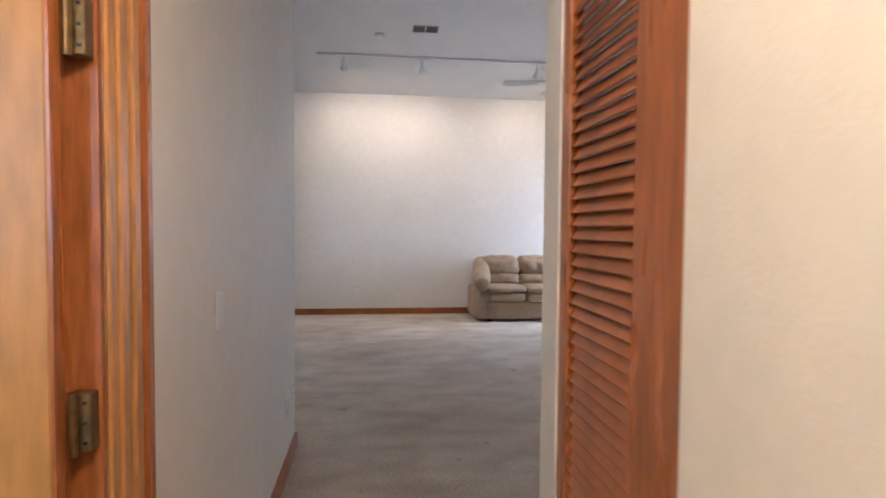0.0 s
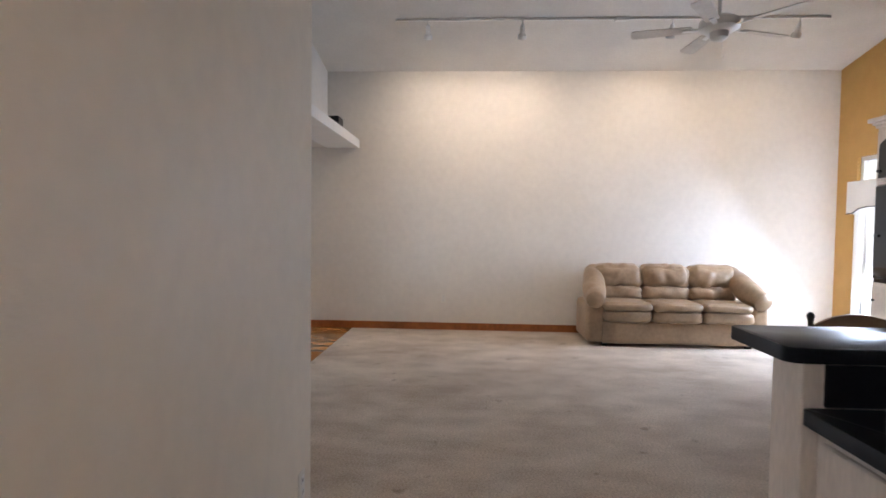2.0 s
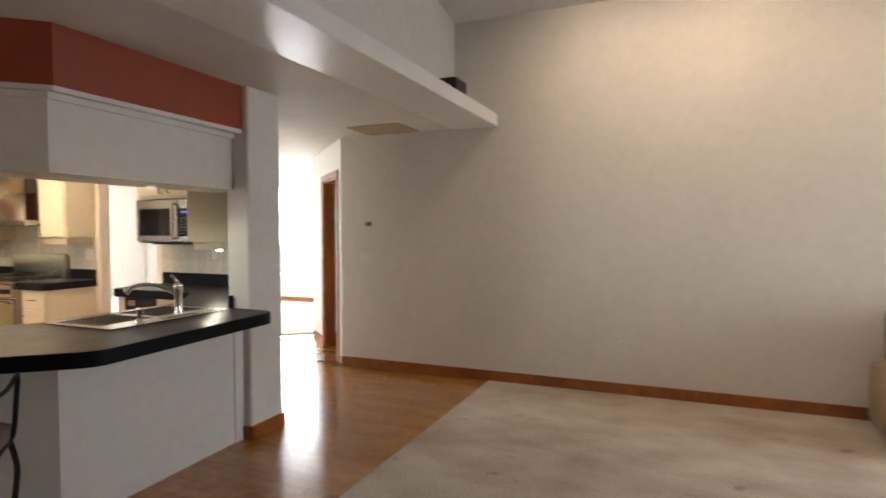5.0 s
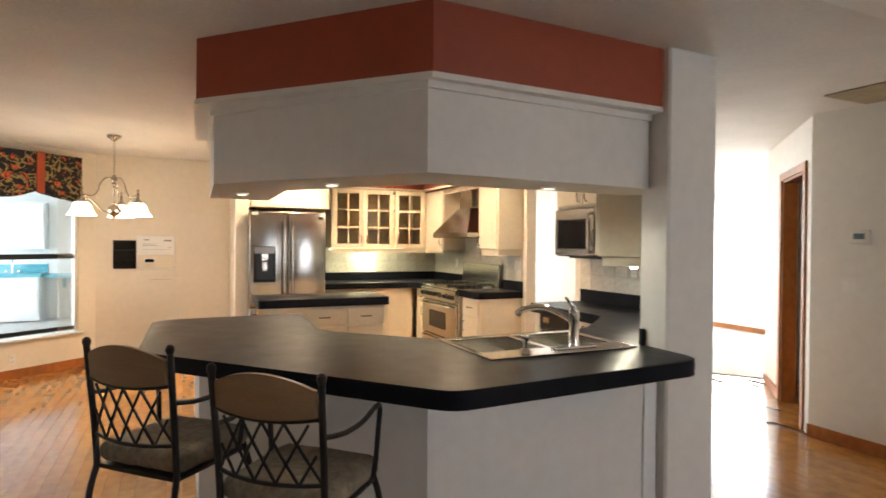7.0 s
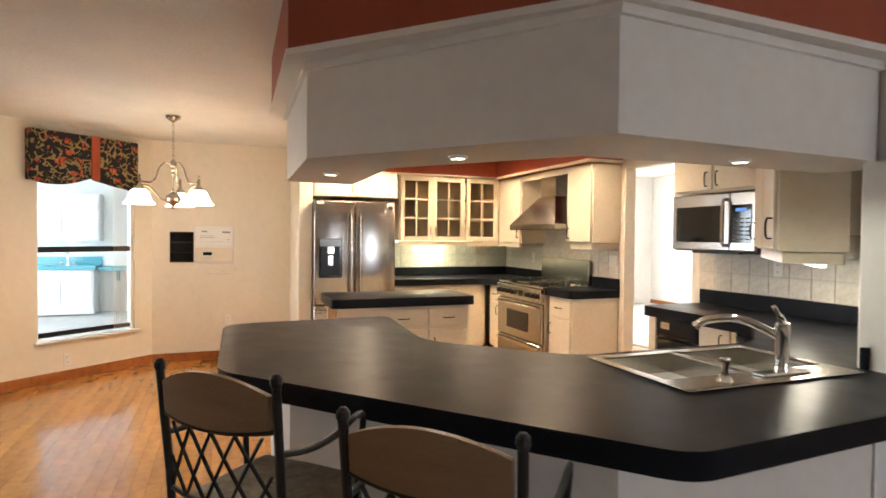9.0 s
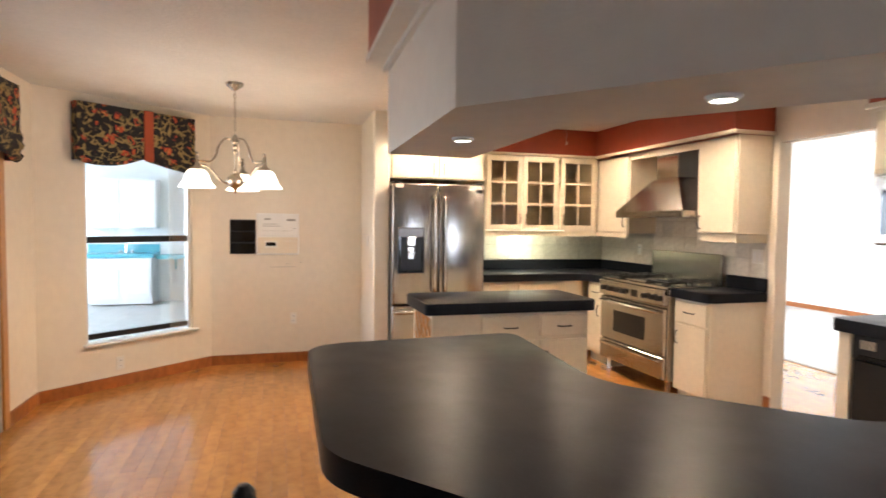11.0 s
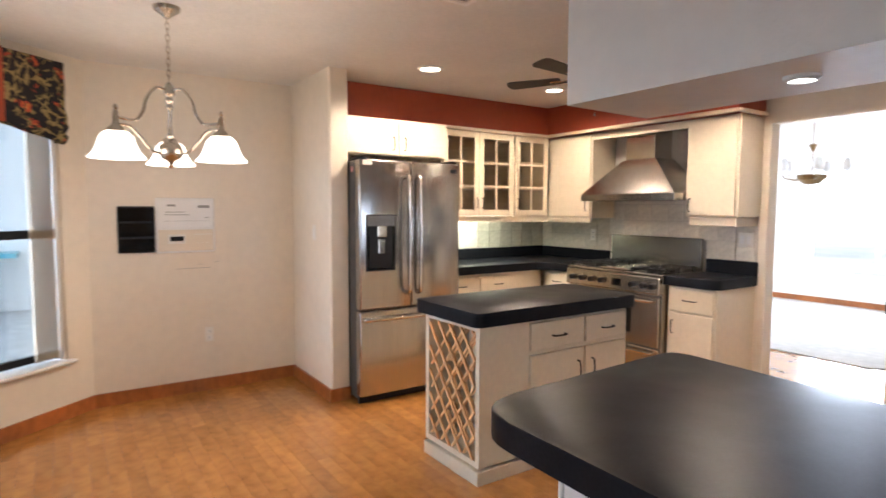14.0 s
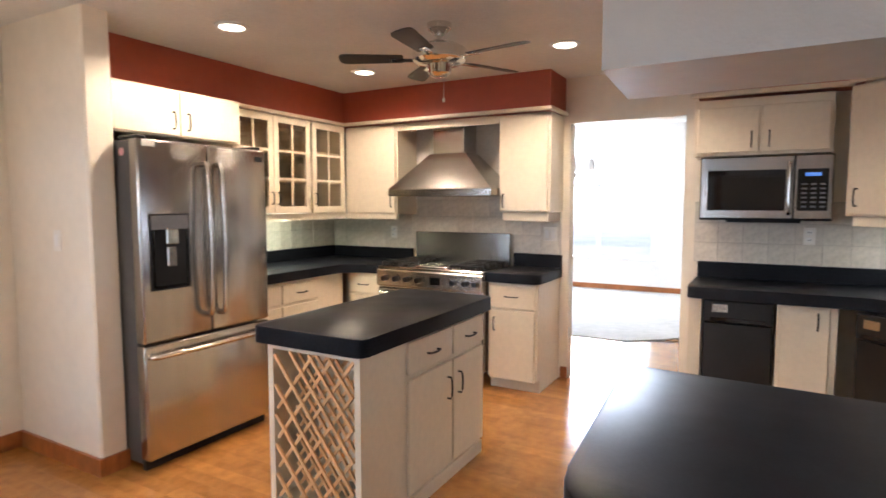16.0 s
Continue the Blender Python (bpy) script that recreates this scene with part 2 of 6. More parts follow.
def box(bm, x0, y0, z0, x1, y1, z1, bevel=0.0, m=None, seg=1):
    r = bmesh.ops.create_cube(bm, size=1.0)
    vs = r["verts"]
    for v in vs:
        v.co = Vector(((x0 + x1) / 2 + v.co.x * (x1 - x0), (y0 + y1) / 2 + v.co.y * (y1 - y0), (z0 + z1) / 2 + v.co.z * (z1 - z0)))
    if bevel:
        es = list({e for v in vs for e in v.link_edges})
        out = bmesh.ops.bevel(bm, geom=es, offset=bevel, segments=seg, affect="EDGES", profile=0.5)
        vs = list({v for f in out["faces"] for v in f.verts} | {v for v in vs if v.is_valid})
    if m is not None:
        bmesh.ops.transform(bm, matrix=m, verts=vs)
    return bm


def boxes(rows, bevel=0.0, m=None):
    bm = bmesh.new()
    for r in rows:
        box(bm, *r, bevel=bevel, m=m)
    return bm


def block(x0, y0, z0, x1, y1, z1, bevel=0.0, m=None, seg=1):
    return box(bmesh.new(), x0, y0, z0, x1, y1, z1, bevel, m, seg)


def prism(bm, pts, z0, z1, bevel=0.0, seg=2):
    lo = [bm.verts.new((x, y, z0)) for x, y in pts]
    hi = [bm.verts.new((x, y, z1)) for x, y in pts]
    n = len(pts)
    bm.faces.new(lo[::-1])
    top = bm.faces.new(hi)
    for i in range(n):
        bm.faces.new((lo[i], lo[(i + 1) % n], hi[(i + 1) % n], hi[i]))
    if bevel:
        bmesh.ops.bevel(bm, geom=list(top.edges), offset=bevel, segments=seg, affect="EDGES", profile=0.5)
    return bm


def rounded(pts, radii, seg=6):
    """A plan outline with its corners rounded."""
    out, n = [], len(pts)
    for i, (x, y) in enumerate(pts):
        r = radii[i]
        if r <= 0:
            out.append((x, y))
            continue
        p, a, b = Vector((x, y)), Vector(pts[i - 1]), Vector(pts[(i + 1) % n])
        u, v = (a - p).normalized(), (b - p).normalized()
        for k in range(seg + 1):
            s = k / seg
            q = p + u * r * (1 - s) ** 2 + v * r * s ** 2
            out.append((q.x, q.y))
    return out


def tube(bm, pts, r, n=8, caps=True):
    pts = [Vector(p) for p in pts]
    rs = r if isinstance(r, (list, tuple)) else [r] * len(pts)
    rings, ref = [], None
    for i, p in enumerate(pts):
        d = (pts[min(i + 1, len(pts) - 1)] - pts[max(i - 1, 0)]).normalized()
        if ref is None or abs(ref.dot(d)) > 0.95:
            ref = Vector((0, 0, 1)) if abs(d.z) < 0.9 else Vector((1, 0, 0))
        a = d.cross(ref).normalized()
        b = d.cross(a)
        rings.append([bm.verts.new(p + (a * math.cos(2 * math.pi * k / n) + b * math.sin(2 * math.pi * k / n)) * rs[i]) for k in range(n)])
    for q, w in zip(rings, rings[1:]):
        for k in range(n):
            bm.faces.new((q[k], q[(k + 1) % n], w[(k + 1) % n], w[k]))
    if caps:
        bm.faces.new(rings[0][::-1])
        bm.faces.new(rings[-1])
    return bm


def lathe(bm, profile, center=(0, 0, 0), n=20, m=None):
    c, rings, made = Vector(center), [], []
    for r, z in profile:
        if r < 1e-5:
            ring = [bm.verts.new(c + Vector((0, 0, z)))]
        else:
            ring = [bm.verts.new(c + Vector((r * math.cos(2 * math.pi * k / n), r * math.sin(2 * math.pi * k / n), z))) for k in range(n)]
        rings.append(ring)
        made += ring
    for q, w in zip(rings, rings[1:]):
        for k in range(n):
            a = [q[k % len(q)], q[(k + 1) % len(q)], w[(k + 1) % len(w)], w[k % len(w)]]
            a = list(dict.fromkeys(a))
            if len(a) > 2:
                bm.faces.new(a)
    if m is not None:
        bmesh.ops.transform(bm, matrix=m, verts=made)
    return bm


def curve_points(pts, n=8):
    """Points along a smooth line through pts."""
    pts = [Vector(p) for p in pts]
    out = []
    for i in range(len(pts) - 1):
        p0, p1, p2, p3 = pts[max(i - 1, 0)], pts[i], pts[i + 1], pts[min(i + 2, len(pts) - 1)]
        for k in range(n):
            t = k / n
            out.append(0.5 * ((2 * p1) + (p2 - p0) * t + (2 * p0 - 5 * p1 + 4 * p2 - p3) * t * t + (3 * p1 - p0 - 3 * p2 + p3) * t ** 3))
    return out + [pts[-1]]


def along(p0, p1):
    """Pose whose x runs from p0 to p1 on the plan, y to its left."""
    d = Vector((p1[0] - p0[0], p1[1] - p0[1]))
    return pose(p0[0], p0[1], 0, 0, 0, math.degrees(math.atan2(d.y, d.x))), d.length


def wall(name, label, p0, p1, mat, z0=0.0, z1=2.43, thick=0.12, holes=()):
    """A wall whose face runs from p0 to p1 and whose body lies to the left of that line; holes: along0, along1, z0, z1."""
    m, length = along(p0, p1)
    rows, cuts = [], sorted({0.0, length, *[h[0] for h in holes], *[h[1] for h in holes]})
    for a, b in zip(cuts, cuts[1:]):
        spans = [(z0, z1)]
        for h in holes:
            if h[0] <= a + 1e-6 and h[1] >= b - 1e-6:
                spans = [(z0, h[2]), (h[3], z1)]
        rows += [(a, 0, lo, b, thick, hi) for lo, hi in spans if hi - lo > 1e-4]
    return setting(part(name, boxes(rows, m=m), mat), label, "wall")


def baseboard(p0, p1, mat=None, height=0.095, thick=0.016):
    """A skirting board on the right of the line p0 to p1."""
    m, length = along(p0, p1)
    bm = block(0, -thick, 0, length, 0, height, m=m)
    ob = part("baseboard", bm, mat or TRIM)
    return setting(ob, "stained oak baseboard along the wall", "baseboard")


# ---------------------------------------------------------------- large structure
CEILING, VAULT, RISE = 2.44, 3.45, 0.2


def vault(y):
    return VAULT + RISE * (10.48 - y)


setting(part("ground", block(-400, -400, -0.6, 400, 400, -0.3), PATIO), "pale paved ground around the house", "ground")
carpet_bm = bmesh.new()
box(carpet_bm, -0.8, 4.0, -0.2, 5.62, 10.6, 0.0)
box(carpet_bm, 0.07, -2.0, -0.2, 5.62, 4.0, 0.0)
setting(part("floor_carpet", carpet_bm, CARPET), "worn grey-beige wall-to-wall carpet with traffic stains", "carpet")
setting(part("floor_dining_wood", block(-11.0, 9.56, -0.2, -7.5, 11.3, 0.0), PLANKS), "maple floor of the dining room", "floor")
setting(part("floor_subfloor", prism(bmesh.new(), [(-6.52, 3.95), (-0.8, 3.95), (-0.8, 12.6), (-7.5, 12.6), (-7.5, 5.27)], -0.25, -0.012), UNDER), "dark bed of the plank floor", "floor")
setting(part("floor_dining_carpet", prism(bmesh.new(), [(-11.0, 11.09), (-4.80, 11.09), (-3.80, 11.93), (-3.6, 11.93), (-3.6, 14.8), (-11.0, 14.8)], -0.2, 0.012, 0.006), DCARPET), "pale carpet of the dining room", "carpet")
setting(part("floor_sunroom", block(-14.2, -0.4, -0.3, -1.0, 3.9, -0.18), CONCRETE), "pale concrete floor of the sunroom", "floor")
setting(part("floor_sunroom_side", block(-14.2, 3.9, -0.3, -6.6, 9.0, -0.181), CONCRETE), "pale concrete floor of the sunroom", "floor")
setting(part("floor_side_room", block(-3.0, -2.0, -0.2, 0.07, 3.9, 0.0), CARPET), "carpet floor of the side room", "floor")

# great room walls
wall("wall_north", "white painted wall behind the sofa", (-2.47, 10.48), (5.62, 10.48), WALL, z1=3.9)
wall("wall_east", "gold painted wall with tall windows", (5.5, 10.6), (5.5, 2.7), GOLD, z1=5.2, holes=((0.5, 1.75, 0.35, 2.3),))
wall("wall_south", "white wall behind the wet bar", (5.62, 2.90), (1.12, 2.90), WALL, z1=5.2)
wall("wall_hall_east", "cream hall wall beside the louvered closet", (1.12, 2.805), (1.12, -2.0), CREAM, z1=5.2, holes=((0.0, 0.585, 0.0, 2.05),))
setting(part("wall_hall_corner", block(1.12, 2.805, 0, 1.24, 2.90, 5.2), WALL), "white wall end at the hall", "wall")
wall("wall_hall_west", "cream hall wall with a light switch", (0.195, -2.0), (0.195, 5.07), CREAM, z1=5.2, holes=((3.55, 4.535, 0.0, 2.06),))
setting(part("wall_hall_south", block(0.07, -2.12, 0, 1.3, -2.0, 2.6), CREAM), "cream wall at the end of the hall", "wall")
setting(part("wall_closet_back", block(1.75, -0.5, 0, 1.85, 2.9, 2.6), WALL), "white back wall of the closet", "wall")
wall("wall_ledge", "white wall above the plant ledge", (-1.16, 4.07), (-1.16, 10.48), WALL, z0=2.5, z1=5.2)
setting(part("wall_upper_south", block(-1.16, 3.95, 2.43, 0.07, 4.07, 5.2), WALL), "white wall above the low ceiling", "wall")
vb = bmesh.new()
vv = [vb.verts.new(p) for p in ((-1.3, 10.6, vault(10.6)), (5.7, 10.6, vault(10.6)), (5.7, 2.6, vault(2.6)), (-1.3, 2.6, vault(2.6)))]
f = vb.faces.new(vv)
up = bmesh.ops.extrude_face_region(vb, geom=[f])
bmesh.ops.translate(vb, vec=(0, 0, 0.15), verts=[g for g in up["geom"] if isinstance(g, bmesh.types.BMVert)])
setting(part("ceiling_vault", vb, CEIL), "sloped white textured ceiling", "ceiling")
setting(part("ceiling_hall", block(0.07, -2.1, 2.43, 1.9, 2.9, 2.55), CEIL), "low white hall ceiling", "ceiling")
# low ceiling over kitchen, nook and passage, with the plant ledge on its edge
setting(part("ceiling_kitchen", block(-8.0, 3.9, CEILING, -0.74, 10.475, 2.52), CEIL), "low white textured ceiling", "ceiling")
setting(part("ceiling_passage", prism(bmesh.new(), [(-2.3, 10.476), (-3.7, 11.8), (-3.7, 12.6), (-5.5, 12.6), (-5.5, 10.476)], CEILING, 2.52), CEIL), "low white passage ceiling", "ceiling")
wall("wall_passage_header", "white header between passage and dining room", (-3.7, 12.48), (-5.5, 12.48), WALL, z0=CEILING + 0.002, z1=2.9)
wall("wall_passage_header_side", "white header between passage and dining room", (-5.38, 12.6), (-5.38, 10.476), WALL, z0=CEILING + 0.002, z1=2.9)
setting(part("ledge", block(-1.165, 4.07, CEILING - 0.012, -0.72, 10.475, 2.545, 0.004), WHITE), "white plant ledge on the edge of the low ceiling", "ledge")

# kitchen and nook walls
wall("wall_nook_south", "cream nook wall with french doors", (0.07, 4.07), (-6.48, 4.07), CREAM, z1=CEILING, holes=((4.29, 5.97, 0.0, 2.05),))
NOOK_A, NOOK_B = (-6.48, 4.07), (-7.43, 5.22)
wall("wall_nook_bay", "cream diagonal wall with a window", NOOK_A, NOOK_B, CREAM, z1=CEILING, holes=((0.36, 1.30, 0.40, 2.13),))
wall("wall_west", "cream wall with an intercom panel", NOOK_B, (-7.43, 9.68), CREAM, z1=CEILING)
on(KITCHEN)
setting(part("wall_stub", block(-7.75, 6.76, 0, -6.94, 6.92, CEILING, 0.012), CREAM), "cream stub wall beside the refrigerator", "wall")
on(HOUSE)
wall("wall_range", "cream kitchen wall with a doorway to the dining room", (-7.43, 9.56), (-2.75, 9.56), CREAM, z1=CEILING, holes=((2.455, 3.31, 0.0, 2.085),))
wall("wall_kitchen_diagonal", "diagonal kitchen wall beside the passage", (-2.75, 9.56), (-2.10, 8.91), CREAM, z1=CEILING, thick=0.035)
setting(part("column", boxes([(-2.16, 8.62, 0, -2.031, 8.92, CEILING), (-2.03, 8.36, 0, -1.832, 8.697, CEILING)], 0.012), WALL), "white square column at the end of the bar", "column")

# passage and dining room
wall("wall_passage", "white diagonal passage wall with a cased doorway", (-3.75, 11.76), (-2.47, 10.48), WALL, holes=((0.80, 1.62, 0.0, 2.04),))
wall("wall_dining_east", "white dining room wall", (-3.75, 14.7), (-3.75, 11.76), WALL, z1=2.9)
wall("wall_dining_north", "white dining room wall with an arched window", (-11.0, 14.7), (-3.6, 14.7), WALL, z1=2.9, holes=((4.07, 5.87, 0.55, 2.66),))
# the opening in this wall is added to let the extra light in
wall("wall_dining_west", "white dining room wall with an added, unseen window opening", (-10.5, 9.68), (-10.5, 14.7), WALL, z1=2.9, holes=((1.1, 3.4, 0.6, 2.3),))
wall("wall_dining_south", "white dining room wall", (-7.43, 9.68), (-10.62, 9.68), WALL, z1=2.9)
setting(part("ceiling_dining", block(-11.0, 9.68, 2.75, -3.3, 14.85, 2.9), CEIL), "white dining room ceiling", "ceiling")
setting(part("wall_dining_header", block(-10.6, 9.68, 2.44, -3.3, 9.80, 2.9), WALL), "white wall above the doorway", "wall")
wall("wall_utility_east", "blue wall of the utility room", (-1.0, 10.6), (-1.0, 13.2), WALL)
wall("wall_utility_north", "white wall of the utility room", (-3.63, 13.2), (-0.9, 13.2), WALL)
setting(part("ceiling_utility", block(-3.62, 10.62, 2.46, -0.9, 13.3, 2.56), CEIL), "white ceiling of the utility room", "ceiling")
setting(part("floor_utility", block(-3.62, 10.6, -0.2, -0.9, 13.3, -0.004), PLANKS), "wooden floor of the utility room", "floor")

# bright hazy distance outside the windows
for nm, bx_ in (("backdrop_north", (-69, 60.0, -5, 30, 60.2, 30)), ("backdrop_east", (60.0, -40, -5, 60.2, 50, 30)), ("backdrop_west", (-70.2, -40, -5, -70, 60, 30)), ("backdrop_south", (-60, -55.2, -5, 40, -55, 30))):
    setting(part(nm, block(*bx_), BACKDROP), "bright hazy distance outside the windows", "backdrop")

# sunroom beyond the nook
setting(part("wall_sunroom_west", block(-13.87, -0.4, -0.25, -13.72, 9.0, 3.0), WHITE), "white sunroom wall", "wall")
setting(part("wall_sunroom_north", block(-14.2, 8.9, -0.25, -8.0, 9.0, 3.0), WHITE), "white sunroom wall", "wall")
setting(part("ceiling_sunroom", block(-14.2, -0.4, 2.85, 0.0, 3.9, 3.0), WHITE), "white sunroom ceiling", "ceiling")
setting(part("ceiling_sunroom_side", block(-14.2, 3.9, 2.85, -8.0, 9.0, 3.0), WHITE), "white sunroom ceiling", "ceiling")
wall("wall_sunroom_south", "white sunroom wall with a long window", (0.0, -0.1), (-14.2, -0.1), WHITE, z1=3.0, holes=((1.0, 13.5, 0.5, 2.6),))
wall("wall_sunroom_east", "white wall of the side room", (-3.0, 3.95), (-3.0, -2.0), WHITE, z1=3.0)

for a, b in (((-2.47, 10.48), (5.5, 10.48)), ((5.5, 10.48), (5.5, 10.15)), ((0.195, 2.76), (0.195, 5.07)), ((0.195, 5.07), (0.06, 5.07)), ((1.12, 2.2), (1.12, -1.9)), (NOOK_A, NOOK_B),
             (NOOK_B, (-7.43, 6.687)), ((-7.43, 6.687), (-6.605, 6.687)), ((-6.62, 6.687), (-6.62, 6.835)), ((-5.97, 4.07), NOOK_A),
             ((-5.03, 9.56), (-4.975, 9.56)), ((-3.75, 11.76), (-3.2, 11.21)), ((-11.0, 14.7), (-3.75, 14.7)), ((-2.045, 8.36), (-1.816, 8.36)), ((-1.832, 8.344), (-1.832, 8.697)), ((-1.832, 8.697), (-1.98, 8.697))):
    baseboard(a, b)

# ---------------------------------------------------------------- kitchen: cabinets and worktops


def bow(bm, a, b, out, r=0.005, m=None):
    """A bowed pull from a to b that stands out by the vector out."""
    a, b, out = Vector(a), Vector(b), Vector(out)
    pts = [a, a + out * 0.8, a.lerp(b, 0.15) + out, a.lerp(b, 0.5) + out * 1.1, a.lerp(b, 0.85) + out, b + out * 0.8, b]
    if m is not None:
        pts = [m @ p for p in pts]
    return tube(bm, pts, r, 6)


def front(parent, m, kind, x0, x1, z0, z1, hx=None, hz=None, length=0.1, mat=None):
    """A door or drawer front with its pull; hx, hz: the pull's middle; doors have upright pulls."""
    d = part(kind, block(x0, -0.02, z0, x1, -0.001, z1, 0.004, m), mat or CABINET, parent)
    if hx is not None:
        up = (0, 0, length / 2) if kind == "door" else (length / 2, 0, 0)
        c = Vector((hx, -0.02, hz))
        part("handle", bow(bmesh.new(), c - Vector(up), c + Vector(up), (0, -0.026, 0), m=m), IRON, d, "dark bronze bow handle")
    return d


def cabinet(name, label, m, w, depth, z0, z1, fronts=(), toe=False, mat=None, group=""):
    ob = thing(name, label, "cabinet", m @ Vector((w / 2, depth / 2, z0)), group)
    lo = z0 + 0.1 if toe else z0
    part("body", block(0, 0, lo, w, depth, z1, 0.002, m), mat or CABINET, ob)
    if toe:
        part("toe_kick", block(0.0, 0.06, z0, w, depth, lo, 0, m), mat or CABINET, ob)
    for f in fronts:
        front(ob, m, *f, mat=mat)
    return ob


def glass_cabinet(label, m, w, depth, z0, z1, leaves):
    ob = thing("glass_cabinet", label, "cabinet", m @ Vector((w / 2, depth / 2, z0)))
    t = 0.018
    part("body", boxes([(0, 0.002, z0, t, depth, z1), (w - t, 0.002, z0, w, depth, z1), (t, 0.002, z0, w - t, depth, z0 + t), (t, 0.002, z1 - t, w - t, depth, z1), (t, depth - t, z0 + t, w - t, depth, z1 - t)], m=m), CABINET, ob)
    for k in (1, 2):
        z = z0 + (z1 - z0) * k / 3
        part("shelf", block(t, 0.05, z, w - t, depth - t, z + 0.018, 0, m), CABINET, ob)
    for x0, x1, hx in leaves:
        s = 0.055
        rows = [(x0, -0.02, z0, x0 + s, 0, z1), (x1 - s, -0.02, z0, x1, 0, z1), (x0 + s, -0.02, z0, x1 - s, 0, z0 + s), (x0 + s, -0.02, z1 - s, x1 - s, 0, z1)]
        d = part("door", boxes(rows, 0.002, m), CABINET, ob)
        xm = (x0 + x1) / 2
        mun = [(xm - 0.009, -0.018, z0 + s, xm + 0.009, -0.004, z1 - s)]
        for k in (1, 2):
            z = z0 + s + (z1 - z0 - 2 * s) * k / 3
            mun += [(x0 + s, -0.018, z - 0.009, xm - 0.009, -0.004, z + 0.009), (xm + 0.009, -0.018, z - 0.009, x1 - s, -0.004, z + 0.009)]
        part("muntin", boxes(mun, 0, m), CABINET, d)
        part("pane", block(x0 + s, -0.012, z0 + s, x1 - s, -0.009, z1 - s, 0, m), CABPANE, d)
        c = Vector((hx, -0.02, z0 + 0.12))
        part("handle", bow(bmesh.new(), c - Vector((0, 0, 0.045)), c + Vector((0, 0, 0.045)), (0, -0.026, 0), m=m), IRON, d, "dark bronze bow handle")
    return ob


def west(y0, x):
    return pose(x, y0, 0, 0, 0, 90)


def north(x0, y):
    return pose(x0, y, 0)


on(KITCHEN)
# west run
cabinet("wall_cabinet", "cream two-door cabinet above the refrigerator", west(6.95, -7.1), 1.02, 0.645, 1.84, 2.13,
        [("door", 0.02, 0.505, 1.85, 2.115, 0.455, 1.94), ("door", 0.515, 0.985, 1.85, 2.115, 0.565, 1.94)])
glass_cabinet("cream cabinet with three glazed doors over the counter", west(8.06, -7.32), 1.42, 0.425, 1.36, 2.132,
              [(0.02, 0.45, 0.42), (0.457, 0.90, 0.487), (0.93, 1.385, 0.96)])
setting(part("light_rail", boxes([(-7.34, 8.06, 1.30, -7.325, 9.5, 1.358), (-7.325, 9.48, 1.30, -6.75, 9.495, 1.345)], 0), CABINET), "cream light rail under the wall cabinets", "trim")
cabinet("base_cabinet", "cream base cabinet with drawers beside the refrigerator", west(7.93, -7.16), 1.28, 0.58, 0, 0.838,
        [("drawer", 0.03, 0.46, 0.66, 0.81, 0.245, 0.735), ("drawer", 0.48, 0.92, 0.66, 0.81, 0.70, 0.735), ("door", 0.03, 0.46, 0.13, 0.64, 0.42, 0.5), ("door", 0.48, 0.92, 0.13, 0.64, 0.52, 0.5)], toe=True)
cabinet("base_cabinet", "cream corner base cabinet beside the range", north(-7.15, 9.28), 0.37, 0.56, 0, 0.838,
        [("drawer", 0.03, 0.34, 0.66, 0.81, 0.185, 0.735), ("door", 0.03, 0.34, 0.13, 0.64, 0.245, 0.55)], toe=True)
cabinet("wall_cabinet", "cream corner cabinet beside the range hood", north(-7.31, 9.5), 0.56, 0.345, 1.345, 2.13, [("door", 0.0, 0.545, 1.355, 2.12, 0.51, 1.46)])
on(RANGE)
setting(part("hood_valance", boxes([(-6.82, 9.5, 2.07, -5.84, 9.52, 2.13)], 0), CABINET), "cream valance board above the hood", "trim")
cabinet("wall_cabinet", "cream single-door cabinet beside the doorway", north(-5.84, 9.5), 0.42, 0.345, 1.37, 2.13, [("door", 0.004, 0.40, 1.38, 2.12, 0.04, 1.46)])
setting(part("cabinet_rail", boxes([(-5.82, 9.515, 1.30, -5.44, 9.845, 1.368)], 0.004), CABINET), "cream rail under the wall cabinet", "trim")
cabinet("base_cabinet", "cream base cabinet between range and doorway", north(-5.84, 9.28), 0.405, 0.56, 0, 0.838,
        [("drawer", 0.02, 0.385, 0.645, 0.82, 0.20, 0.735), ("door", 0.02, 0.385, 0.09, 0.63, 0.06, 0.52)], toe=True)

on(MICRO)
# microwave run and diagonal run
cabinet("wall_cabinet", "cream two-door cabinet above the microwave", north(-4.32, 9.47), 0.82, 0.375, 1.80, 2.17,
        [("door", 0.02, 0.40, 1.82, 2.115, 0.355, 1.90), ("door", 0.415, 0.80, 1.82, 2.115, 0.46, 1.90)])
on(CORNER)
DIAG = pose(-3.47, 9.44, 0, 0, 0, -45)
cabinet("wall_cabinet", "cream diagonal wall cabinet beside the microwave", DIAG, 1.05, 0.28, 1.37, 2.13,
        [("door", 0.03, 0.52, 1.38, 2.12, 0.08, 1.48), ("door", 0.53, 1.02, 1.38, 2.12, 0.97, 1.48)])
setting(part("cabinet_rail", boxes([(0.03, 0.02, 1.31, 1.03, 0.27, 1.368)], 0.004, DIAG), CABINET), "cream rail under the wall cabinet", "trim")
on(MICRO_RUN)
cabinet("base_cabinet", "cream base cabinet door beside the trash compactor", north(-3.80, 9.28), 0.31, 0.56, 0, 0.838, [("door", 0.02, 0.27, 0.12, 0.83, 0.21, 0.74)], toe=True)
